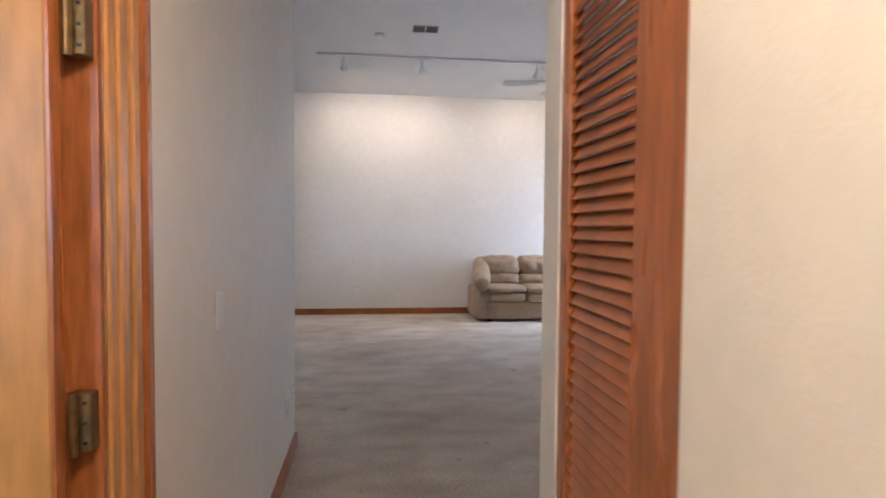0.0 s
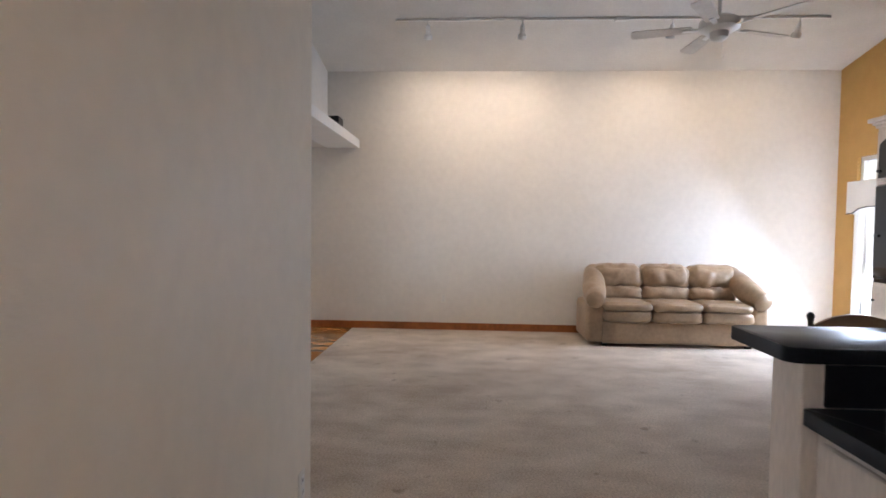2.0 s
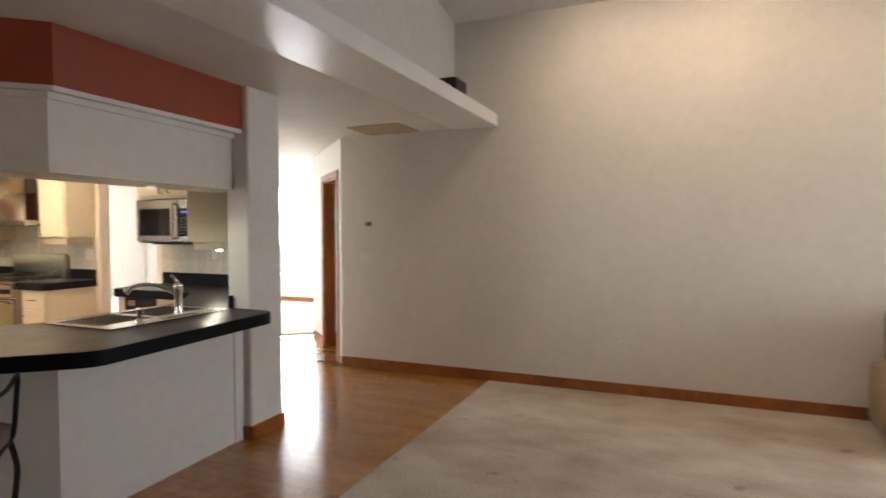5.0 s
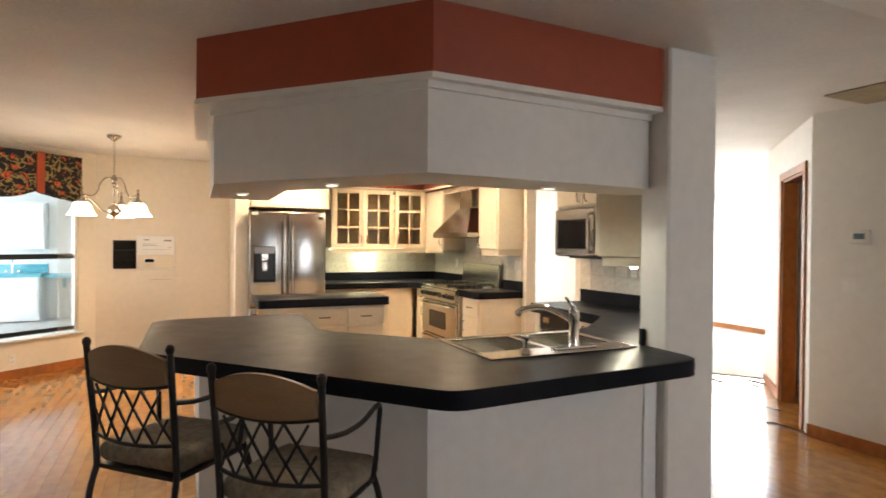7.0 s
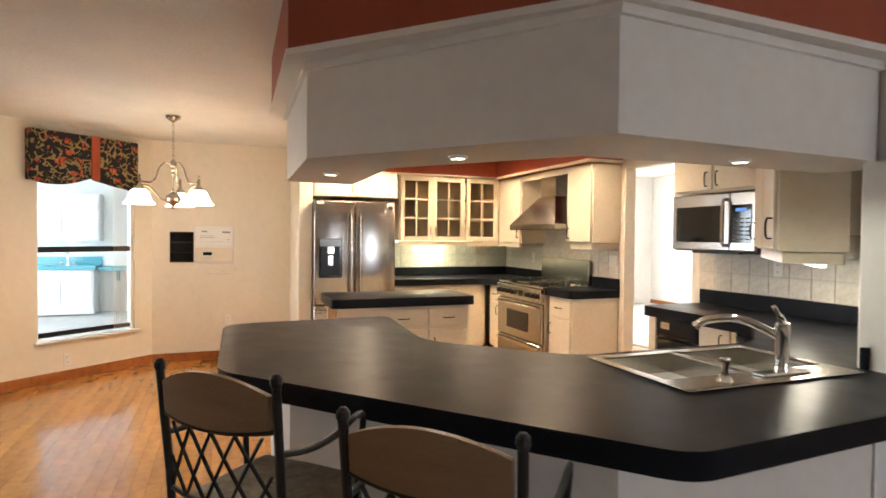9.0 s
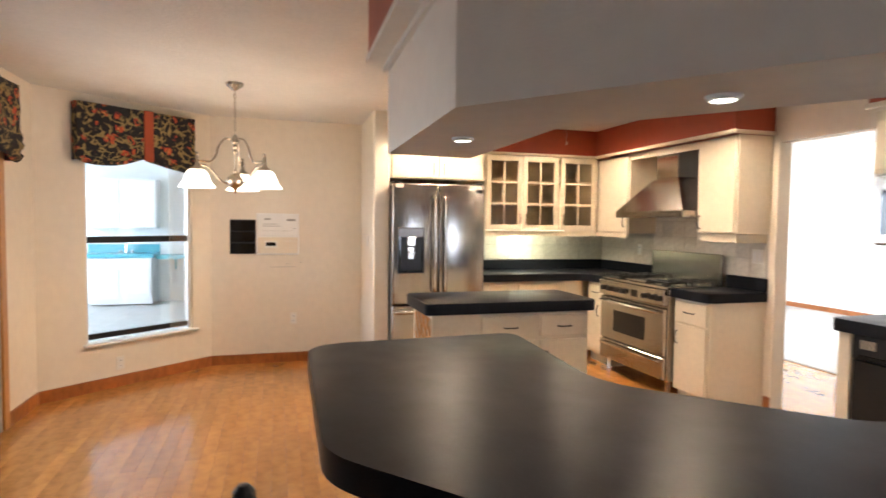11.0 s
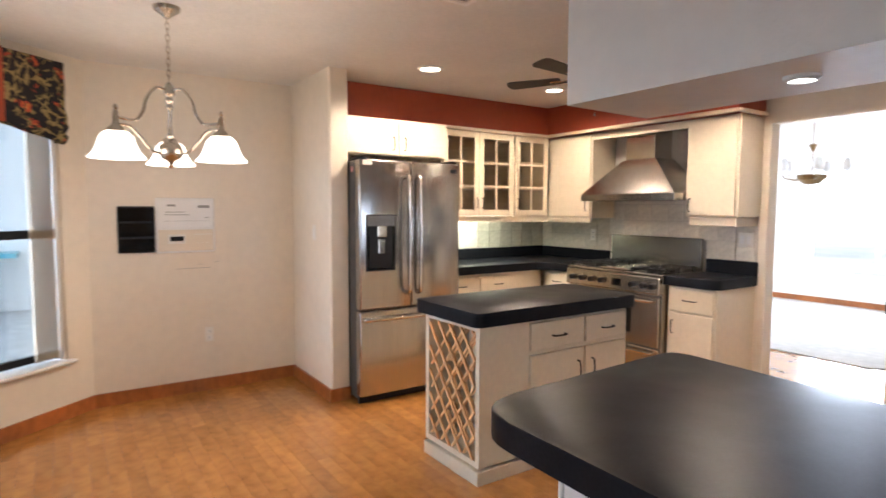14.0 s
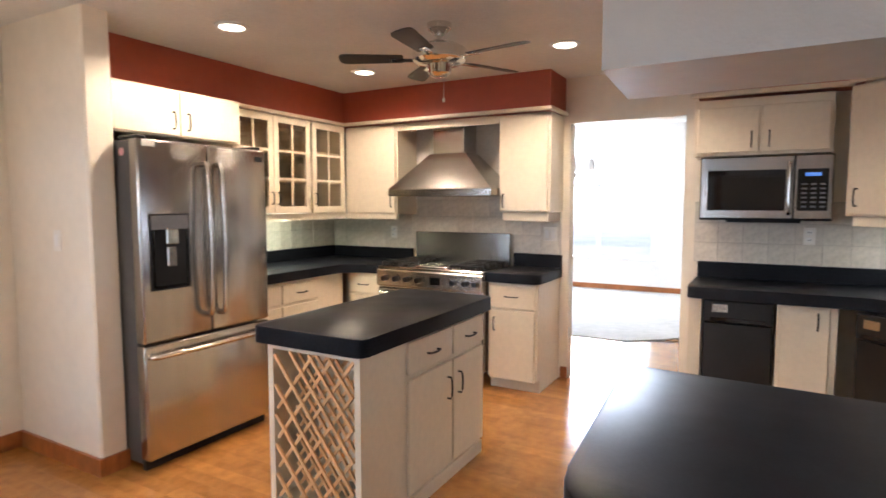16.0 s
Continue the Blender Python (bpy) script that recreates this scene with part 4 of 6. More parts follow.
def bar_stool(m, label, group):
    ob = thing("bar_stool", label, "bar stool", (0, 0, 0), group)
    w, yb = 0.205, -0.20

    def post(x, z):
        s = max(0.0, (z - 0.62) / 0.48)
        return (x * (1 + 0.04 * s), yb - 0.045 * s, z)

    for x in (-w, w):
        bm = tube(bmesh.new(), [post(x, z) for z in (0.56, 0.75, 0.95, 1.06)], 0.0125, 8)
        lathe(bm, [(0, 0), (0.012, 0.0), (0.017, 0.012), (0.016, 0.026), (0.008, 0.036), (0, 0.038)], post(x, 1.06), 10)
        part("back_post", bm, IRON, ob)
        part("front_leg", smooth_tube([(x * 0.95, 0.18, 0.58), (x * 1.05, 0.21, 0.42), (x * 1.0, 0.19, 0.2), (x * 1.15, 0.24, 0.0)], 0.0125), IRON, ob)
        part("rear_leg", smooth_tube([(x, yb, 0.57), (x * 1.05, yb - 0.03, 0.42), (x * 1.0, yb - 0.01, 0.2), (x * 1.15, yb - 0.06, 0.0)], 0.0125), IRON, ob)
        part("arm", smooth_tube([post(x, 0.87), (x * 1.12, -0.12, 0.855), (x * 1.2, -0.02, 0.865), (x * 1.22, 0.08, 0.895), (x * 1.2, 0.125, 0.88), (x * 1.17, 0.13, 0.80), (x * 1.1, 0.125, 0.62), (x * 0.98, 0.12, 0.585)], 0.0105), IRON, ob)

    def bend(x, z):
        """The back curves away between its posts."""
        p = Vector(post(0, z))
        return Vector((x, p.y - 0.03 * (1 - (x / w) ** 2), z))

    for nm, z in (("upper_rail", 0.935), ("lower_rail", 0.70)):
        part(nm, tube(bmesh.new(), [bend(w * k / 6, z - 0.018 * (1 - (k / 6) ** 2) * (1 if z > 0.8 else 0.6)) for k in range(-6, 7)], 0.008, 6), IRON, ob)
    for k in range(5):
        for sgn in (1, -1):
            a = -w + 2 * w * (k + (0.0 if sgn > 0 else 1.0)) / 5
            b = a + sgn * 2 * w * 1.5 / 5
            pts = [(a + (b - a) * s, 0.705 + 0.22 * s) for s in (0, 0.25, 0.5, 0.75, 1)]
            pts = [q for q in pts if abs(q[0]) <= w + 0.002]
            if len(pts) > 1:
                part("lattice_bar", tube(bmesh.new(), [bend(q[0], q[1] - 0.012) for q in pts], 0.0055, 5), IRON, ob)
    # arched wooden top rail
    bm = bmesh.new()
    rows = []
    for k in range(-10, 11):
        x = (w - 0.012) * k / 10
        top = 1.035 + 0.05 * (1 - (k / 10) ** 2)
        bot = 0.94 - 0.018 * (1 - (k / 10) ** 2)
        ring = []
        for z, dy in ((bot, -0.009), (top, -0.009), (top, 0.009), (bot, 0.009)):
            p = bend(x, z)
            ring.append(bm.verts.new((p.x, p.y + dy, p.z)))
        rows.append(ring)
    for q, r in zip(rows, rows[1:]):
        for j in range(4):
            bm.faces.new((q[j], q[(j + 1) % 4], r[(j + 1) % 4], r[j]))
    bm.faces.new(rows[0])
    bm.faces.new(rows[-1][::-1])
    smooth(part("top_rail", bm, WOODBACK, ob, "curved maple top rail"))
    seat = cushion(-0.22, -0.20, 0.57, 0.22, 0.21, 0.665, 0.045, 0.006)
    smooth(part("seat", seat, SEAT, ob, "tan marbled padded seat"), 180)
    part("seat_frame", boxes([(-0.205, -0.2, 0.55, 0.205, 0.2, 0.57)], 0.004), IRON, ob)
    part("footrest", boxes([(-0.21, 0.185, 0.2, 0.21, 0.2, 0.215), (-0.21, -0.22, 0.2, -0.195, 0.2, 0.215), (0.195, -0.22, 0.2, 0.21, 0.2, 0.215), (-0.21, -0.22, 0.2, 0.21, -0.205, 0.215)], 0.003), IRON, ob)
    ob.matrix_basis = m
    return ob


def smooth_tube(pts, r, n=8):
    return tube(bmesh.new(), curve_points(pts, 5), r, n)


def cushion(x0, y0, z0, x1, y1, z1, r, wrinkle=0.0, puff=0.0, freq=9.0, cuts=9, seed=0.0):
    """A soft rounded block, a little swollen and creased."""
    bm = bmesh.new()
    bmesh.ops.create_cube(bm, size=2.0)
    bmesh.ops.subdivide_edges(bm, edges=bm.edges[:], cuts=cuts, use_grid_fill=True)
    c = Vector(((x0 + x1) / 2, (y0 + y1) / 2, (z0 + z1) / 2))
    h = Vector(((x1 - x0) / 2, (y1 - y0) / 2, (z1 - z0) / 2))
    for v in bm.verts:
        p = Vector((v.co.x * h.x, v.co.y * h.y, v.co.z * h.z))
        q = Vector([max(-(h[i] - r), min(h[i] - r, p[i])) for i in range(3)])
        d = p - q
        if d.length > 1e-6:
            p = q + d.normalized() * r
        u = v.co
        bulge = (1 - u.x ** 2) * (1 - u.y ** 2) + (1 - u.x ** 2) * (1 - u.z ** 2) + (1 - u.y ** 2) * (1 - u.z ** 2)
        if d.length > 1e-6 and puff:
            p += d.normalized() * puff * min(1.0, bulge)
        if wrinkle:
            n = p.normalized()
            s = Vector((p.x * freq + seed, p.y * freq + seed * 3, p.z * freq * 0.6))
            p += n * wrinkle * (abs(noise.noise(s)) * 2.2 - 0.5)
        v.co = c + p
    return bm


on(HOUSE)
SHORT = Matrix.Diagonal((1, 1, 0.968, 1))
stool = bar_stool(pose(-2.33, 6.12, 0, 0, 0, 45) @ SHORT, "black wrought iron bar stool with lattice back at the bar", "stools at the breakfast bar")
copy_thing(stool, pose(-1.815, 6.55, 0, 0, 0, 47) @ SHORT)
far_stool = copy_thing(stool, pose(2.57, 5.24, 0, 0, 0, 180) @ SHORT)
tagged(far_stool, "black wrought iron bar stool behind the wet bar", group="stool at the wet bar")

# ---------------------------------------------------------------- nook: window, french doors, valances, chandelier
on(BAY_UP)
BAY, _ = along(NOOK_A, NOOK_B)
win = new("window_1")
win.matrix_basis = BAY @ Matrix.Translation((0.83, 0, 0.37))
setting(win, "single-hung window in the nook with a white sill and blinds drawn aside", "window")
part("window_frame", boxes([(0.36, 0.03, 0.37, 0.385, 0.10, 2.10), (1.275, 0.03, 0.37, 1.30, 0.10, 2.10), (0.385, 0.03, 2.07, 1.275, 0.10, 2.10)], 0.002, BAY), WHITE, win)
part("meeting_rail", block(0.385, 0.05, 1.20, 1.275, 0.085, 1.255, 0.003, BAY), BLACK, win, "black meeting rail")
part("bottom_rail", block(0.385, 0.05, 0.395, 1.275, 0.09, 0.44, 0.003, BAY), BLACK, win, "black bottom rail")
part("window_sill", block(0.33, -0.045, 0.35, 1.34, 0.12, 0.372, 0.006, BAY), WHITE, win)
for z0, z1 in ((0.44, 1.20), (1.255, 2.07)):
    pn = part("pane", block(0.385, 0.064, z0, 1.275, 0.068, z1, 0, BAY), PANE, win)
    pn.visible_shadow = False
BLIND = material("beige_blind_slat", (0.66, 0.54, 0.38), 0.6, vary=0.1, stretch=(1, 1, 0.2))
blinds = thing("vertical_blinds", "beige vertical blinds stacked at the window side", "blinds", BAY @ Vector((1.18, 0.0, 0.4)))
for k in range(8):
    m = BAY @ pose(1.09 + k * 0.021, 0.02, 0, 0, 0, 62)
    part("slat", block(-0.044, -0.0012, 0.40, 0.044, 0.0012, 2.06, 0, m), BLIND, blinds)
part("headrail", block(0.40, -0.005, 2.06, 1.27, 0.035, 2.095, 0.003, BAY), WHITE, blinds)


def fabric():
    """Black cotton printed with orange flowers and olive scrolls."""
    m = bpy.data.materials.new("black_floral_fabric")
    m.use_nodes = True
    nt, n = m.node_tree, m.node_tree.nodes
    p = n["Principled BSDF"]
    p.inputs["Roughness"].default_value = 0.9
    co = n.new("ShaderNodeTexCoord")
    warp = n.new("ShaderNodeTexNoise")
    warp.inputs["Scale"].default_value = 9
    mixv = n.new("ShaderNodeMix")
    mixv.data_type, mixv.blend_type = "RGBA", "LINEAR_LIGHT"
    mixv.inputs["Factor"].default_value = 0.07
    nt.links.new(co.outputs["Object"], warp.inputs["Vector"])
    nt.links.new(co.outputs["Object"], mixv.inputs["A"])
    nt.links.new(warp.outputs["Color"], mixv.inputs["B"])
    flow = n.new("ShaderNodeTexVoronoi")
    flow.inputs["Scale"].default_value = 9
    petal = n.new("ShaderNodeTexVoronoi")
    petal.inputs["Scale"].default_value = 34
    wave = n.new("ShaderNodeTexVoronoi")
    wave.feature = "DISTANCE_TO_EDGE"
    wave.inputs["Scale"].default_value = 15
    for t in (flow, petal, wave):
        nt.links.new(mixv.outputs["Result"], t.inputs["Vector"])

    def step(src, lo, hi):
        r = n.new("ShaderNodeMapRange")
        r.inputs["From Min"].default_value, r.inputs["From Max"].default_value = lo, hi
        nt.links.new(src, r.inputs["Value"])
        return r.outputs["Result"]

    def layer(under, color, mask):
        mx = n.new("ShaderNodeMix")
        mx.data_type = "RGBA"
        if isinstance(under, tuple):
            mx.inputs["A"].default_value = (*under, 1)
        else:
            nt.links.new(under, mx.inputs["A"])
        if isinstance(color, tuple):
            mx.inputs["B"].default_value = (*color, 1)
        else:
            nt.links.new(color, mx.inputs["B"])
        nt.links.new(mask, mx.inputs["Factor"])
        return mx.outputs["Result"]

    def times(a, b):
        r = n.new("ShaderNodeMath")
        r.operation = "MULTIPLY"
        nt.links.new(a, r.inputs[0])
        nt.links.new(b, r.inputs[1])
        return r.outputs[0]

    gaps = n.new("ShaderNodeTexNoise")
    gaps.inputs["Scale"].default_value = 11
    nt.links.new(co.outputs["Object"], gaps.inputs["Vector"])
    base = layer((0.012, 0.011, 0.014), (0.27, 0.20, 0.08), times(step(wave.outputs["Distance"], 0.11, 0.07), step(gaps.outputs["Fac"], 0.44, 0.50)))
    tint = layer((0.55, 0.13, 0.03), (0.42, 0.05, 0.03), step(petal.outputs["Distance"], 0.15, 0.45))
    tint = layer(tint, (0.62, 0.33, 0.10), step(flow.outputs["Distance"], 0.16, 0.06))
    mask = times(step(flow.outputs["Distance"], 0.34, 0.28), step(petal.outputs["Distance"], 0.62, 0.5))
    nt.links.new(layer(base, tint, mask), p.inputs["Base Color"])
    return m


FLORAL = fabric()
RUST = material("rust_red_ribbon", (0.36, 0.065, 0.025), 0.8, vary=0.2, fine=120)


def valance(m, length, band, label):
    """A box-mounted swagged valance; local x along the wall, -y out of it."""
    ob = thing("valance", label, "valance", m @ Vector((length / 2, -0.05, 1.8)))
    top, nu, nv = 2.33, 64, 22

    def low(u):
        if u < band:
            s = u / band
            return 1.86 - 0.03 * math.sin(math.pi * min(1, s * 1.1)) + 0.065 * s ** 2.5
        s = (u - band) / (1 - band)
        return 1.865 - 0.055 * s ** 1.4 + 0.03 * (1 - s) ** 3

    bm = bmesh.new()
    for side in (1, 0):
        grid = []
        for i in range(nu + 1):
            u = i / nu
            row = []
            for j in range(nv + 1):
                v = j / nv
                z = top + (low(u) - top) * v
                swag = max(0.0, (v - 0.55) / 0.45)
                fold = 0.022 * swag * math.sin(v * 46 + 3.5 * math.sin(u * math.pi * 2) + u * 3)
                bulge = 0.05 * math.sin(math.pi * min(1, v * 1.02)) * swag + 0.012 * noise.noise(Vector((u * 7, v * 5, 2)))
                pinch = 1 - 0.8 * math.exp(-((u - band) / 0.045) ** 2)
                y = -0.105 - (bulge + fold) * pinch + (0.012 if not side else 0)
                row.append(bm.verts.new(m @ Vector((u * length, y, z))))
            grid.append(row)
        for i in range(nu):
            for j in range(nv):
                bm.faces.new((grid[i][j], grid[i + 1][j], grid[i + 1][j + 1], grid[i][j + 1]))
    smooth(part("swag", bm, FLORAL, ob), 180)
    part("return_board", boxes([(0, -0.104, 1.87, 0.006, 0, 2.33), (length - 0.006, -0.104, 1.82, length, 0, 2.33), (0.006, -0.10, 2.318, length - 0.006, 0, 2.33)], 0, m), FLORAL, ob)
    xb = band * length
    part("ribbon", block(xb - 0.04, -0.128, 1.90, xb + 0.04, -0.112, 2.332, 0.004, m), RUST, ob, "rust red centre ribbon")
    return ob


valance(BAY @ pose(0.27, 0, 0), 1.0, 0.56, "black floral swag valance with a rust ribbon over the nook window")
on(FRENCH)
valance(pose(-4.35, 4.07, 0, 0, 0, 180), 2.0, 0.72, "black floral swag valance with a rust ribbon over the french doors")

# french doors: jamb, casing and two leaves
dr = new("door_1")
dr.matrix_basis = Matrix.Translation((-5.4, 4.07, 0))
setting(dr, "pair of white glazed french doors to the sunroom", "door")
part("jamb", boxes([(-6.23, 3.95, 0, -6.19, 4.07, 2.05), (-4.59, 3.95, 0, -4.55, 4.07, 2.05), (-6.19, 3.95, 2.01, -4.59, 4.07, 2.05)]), material("grey_beige_jamb", (0.42, 0.38, 0.33), 0.5, vary=0.1), dr)
part("casing", boxes([(-6.30, 4.071, 0, -6.225, 4.09, 2.12), (-4.555, 4.071, 0, -4.48, 4.09, 2.12), (-6.225, 4.071, 2.045, -4.555, 4.09, 2.12)], 0.004), OAK, dr, "oak door casing")
part("threshold", block(-6.19, 3.95, 0, -4.59, 4.075, 0.018, 0.004), material("grey_metal_sill", (0.3, 0.29, 0.27), 0.4, 0.6), dr)
for x0, x1 in ((-6.188, -5.392), (-5.388, -4.592)):
    rows = [(x0, 4.0, 0.02, x0 + 0.115, 4.042, 2.008), (x1 - 0.115, 4.0, 0.02, x1, 4.042, 2.008), (x0 + 0.115, 4.0, 0.02, x1 - 0.115, 4.042, 0.26), (x0 + 0.115, 4.0, 1.89, x1 - 0.115, 4.042, 2.008)]
    leaf = part("leaf", boxes(rows, 0.004), WHITE, dr)
    mun, gx0, gx1 = [], x0 + 0.115, x1 - 0.115
    for k in (1, 2):
        x = gx0 + (gx1 - gx0) * k / 3
        mun.append((x - 0.011, 4.008, 0.26, x + 0.011, 4.036, 1.89))
    for k in range(1, 5):
        z = 0.26 + 1.63 * k / 5
        mun += [(gx0 + (gx1 - gx0) * j / 3 + 0.011 * (j > 0), 4.008, z - 0.011, gx0 + (gx1 - gx0) * (j + 1) / 3 - 0.011 * (j < 2), 4.036, z + 0.011) for j in range(3)]
    part("muntin", boxes(mun), WHITE, leaf)
    pn = part("pane", block(gx0, 4.02, 0.26, gx1, 4.024, 1.89), PANE, leaf)
    pn.visible_shadow = False
    hx = x1 - 0.06 if x0 < -6 else x0 + 0.06
    part("door_handle", bow(bmesh.new(), (hx, 4.042, 0.92), (hx, 4.042, 1.02), (0, 0.04, 0), 0.008), BRASS, leaf)
    part("raised_shade", block(gx0, 4.026, 1.80, gx1, 4.034, 1.90, 0.002), material("woven_shade", (0.25, 0.19, 0.13), 0.8, vary=0.4, stretch=(1, 1, 12)), leaf, "rolled woven shade")

# chandelier
on(HANGING)
CH = Vector((-5.95, 5.548, 0))
ch = thing("chandelier", "brushed nickel three-light chandelier with frosted bell shades", "chandelier", (CH.x, CH.y, 2.43))
smooth(part("canopy", lathe(bmesh.new(), [(0, 2.429), (0.065, 2.429), (0.06, 2.41), (0.03, 2.39), (0.012, 2.375), (0, 2.375)], CH, 20), PEWTER, ch))
links = bmesh.new()
for k in range(11):
    z = 2.365 - k * 0.029
    m = Matrix.Translation((CH.x, CH.y, z)) @ Matrix.Rotation(math.pi / 2 * (k % 2), 4, "Z")
    ring = [m @ Vector((0.0085 * math.cos(a), 0, 0.019 * math.sin(a))) for a in [2 * math.pi * j / 12 for j in range(13)]]
    tube(links, ring, 0.0022, 5, False)
part("chain", links, PEWTER, ch)
smooth(part("stem", lathe(bmesh.new(), [(0, 2.06), (0.012, 2.055), (0.026, 2.03), (0.028, 2.0), (0.014, 1.985), (0.022, 1.965), (0.012, 1.95), (0.018, 1.93), (0.008, 1.915), (0.007, 1.80), (0.018, 1.79), (0.012, 1.775), (0.03, 1.765), (0.055, 1.74), (0.062, 1.71), (0.05, 1.68), (0.022, 1.665), (0.01, 1.65), (0.016, 1.64), (0.008, 1.628), (0, 1.625)], CH, 20), PEWTER, ch))
for ang in (172, 292, 52):
    d = Vector((math.cos(radians(ang)), math.sin(radians(ang)), 0))
    at = lambda r, z: CH + d * (r * 0.80) + Vector((0, 0, z))
    smooth(part("upper_arm", tube(bmesh.new(), curve_points([at(0.02, 2.02), at(0.09, 2.02), at(0.15, 1.96), at(0.17, 1.90), at(0.22, 1.85), at(0.30, 1.85), at(0.335, 1.855)]), 0.007, 8), PEWTER, ch))
    smooth(part("lower_arm", tube(bmesh.new(), curve_points([at(0.05, 1.70), at(0.12, 1.71), at(0.18, 1.76), at(0.25, 1.815), at(0.335, 1.82)]), 0.007, 8), PEWTER, ch))
    c = at(0.335, 0)
    smooth(part("socket", lathe(bmesh.new(), [(0, 1.915), (0.006, 1.91), (0.012, 1.895), (0.006, 1.885), (0.014, 1.87), (0.012, 1.84), (0.016, 1.82), (0.036, 1.80), (0.04, 1.785), (0, 1.785)], c, 16), PEWTER, ch))
    sh = smooth(part("shade", lathe(bmesh.new(), [(0.038, 1.785), (0.05, 1.78), (0.07, 1.757), (0.080, 1.72), (0.097, 1.685), (0.122, 1.66), (0.124, 1.663), (0.099, 1.69), (0.083, 1.725), (0.072, 1.76), (0.05, 1.784)], c, 24), SHADE, ch, "lit frosted glass bell shade"), 180)
    sh.visible_shadow = False
    bulb("chandelier_light", at(0.335, 1.70), 6.5, WARM, 0.04)

# intercom and memo board on the west wall
on(PANEL)
PAPER = material("cream_enamel_panel", (0.76, 0.68, 0.55), 0.45, vary=0.05)
ic = thing("intercom_panel", "cream two-part wall intercom with dials", "intercom", (-7.74, 5.94, 1.05))
part("frame", boxes([(-7.748, 5.715, 1.05, -7.725, 6.16, 1.465)], 0.006), WHITE, ic)
part("upper_panel", block(-7.726, 5.73, 1.245, -7.719, 6.145, 1.45, 0.003), WHITE, ic)
lp = part("lower_panel", block(-7.726, 5.73, 1.065, -7.719, 6.145, 1.225, 0.003), PAPER, ic)
GREYINK = material("grey_ink", (0.30, 0.30, 0.28), 0.6)
part("display", block(-7.7195, 5.80, 1.12, -7.715, 5.93, 1.19, 0.002), PLASTIC, lp)
part("tuner_window", block(-7.7155, 5.815, 1.14, -7.712, 5.915, 1.175), BLACKGLASS, lp)
inkb = bmesh.new()
for y0, z0, y1, z1 in ((5.80, 1.40, 5.86, 1.415), (5.78, 1.355, 5.93, 1.36), (5.78, 1.335, 5.96, 1.34), (6.03, 1.39, 6.12, 1.41), (5.78, 1.29, 6.11, 1.292), (6.08, 1.315, 6.12, 1.32)):
    box(inkb, -7.7192, y0, z0, -7.7178, y1, z1)
part("print", inkb, GREYINK, ic, "small grey printed lines")
btn = bmesh.new()
for k in range(7):
    box(btn, -7.7192, 6.0 + k * 0.018, 1.185, -7.714, 6.011 + k * 0.018, 1.193)
    if k % 2:
        box(btn, -7.7192, 6.0 + k * 0.018, 1.12, -7.714, 6.011 + k * 0.018, 1.127)
part("buttons", btn, PLASTIC, lp)
memo = thing("wall_organizer", "black three-pocket wall organizer beside the intercom", "organizer", (-7.74, 5.58, 1.06))
part("backing", block(-7.748, 5.45, 1.06, -7.735, 5.71, 1.40, 0.003), BLACK, memo)
for k in range(3):
    z = 1.068 + k * 0.112
    part("pocket", block(-7.735, 5.456, z, -7.722 - 0.003 * k, 5.704, z + 0.098, 0.004), BLACKGLASS, memo, "smoky black pocket")
scuff = boxes([(-7.7485, 5.86, 0.925, -7.747, 6.12, 0.928), (-7.7485, 6.02, 0.955, -7.747, 6.06, 0.958), (-7.7485, 6.16, 0.97, -7.747, 6.19, 0.973)])
setting(part("wall_scuffs", scuff, GREYINK), "faint grey scuff marks on the wall", "scuff marks")


def outlet(m, label, kind="outlet", w=0.07, h=0.115):
    ob = thing("light_switch" if kind == "switch" else "wall_outlet", label, "switch" if kind == "switch" else "outlet", m.translation)
    part("plate", block(-w / 2, -0.006, -h / 2, w / 2, -0.0005, h / 2, 0.002, m), PLASTIC, ob)
    if kind == "switch":
        for k in range(max(1, round(w / 0.07))):
            x = -w / 2 + 0.035 + k * 0.05
            part("rocker", block(x - 0.016, -0.011, -0.033, x + 0.016, -0.006, 0.033, 0.003, m), WHITE, ob)
    else:
        for z in (-0.024, 0.024):
            r = part("socket", block(-0.016, -0.009, z - 0.016, 0.016, -0.006, z + 0.016, 0.003, m), WHITE, ob)
            part("slots", boxes([(-0.007, -0.0095, z - 0.006, -0.004, -0.009, z + 0.006), (0.004, -0.0095, z - 0.006, 0.007, -0.009, z + 0.006)], 0, m), BLACK, r)
    return ob


W90 = lambda y, z, x=-7.75: pose(x, y, z, 0, 0, 90)
outlet(W90(6.10, 0.40), "white duplex outlet on the nook wall")
on(HOUSE)
outlet(BAY @ pose(0.62, 0, 0.20), "white duplex outlet under the window")
on(KITCHEN)
outlet(pose(-7.25, 6.76, 1.24), "white light switch on the stub wall", "switch")
on(HOUSE)
outlet(pose(0.436, 10.48, 0.42), "white duplex outlet on the long white wall")
outlet(pose(-1.64, 10.48, 0.42), "white duplex outlet near the passage")
outlet(pose(-2.18, 10.48, 1.155), "white double light switch below the thermostat", "switch", 0.12)
HALLM = lambda y, z: pose(0.195, y, z, 0, 0, 90)
outlet(HALLM(3.30, 1.128), "white light switch on the hall wall", "switch")
outlet(HALLM(4.94, 0.40), "white duplex outlet near the hall corner")
outlet(HALLM(4.70, 0.37), "white cable outlet near the hall corner")
on(RANGE)
outlet(pose(-5.52, 9.838, 1.19), "white double switch on the tile backsplash", "switch", 0.12)
on(KITCHEN)
outlet(pose(-7.0, 9.838, 1.17), "white outlet on the tile backsplash")
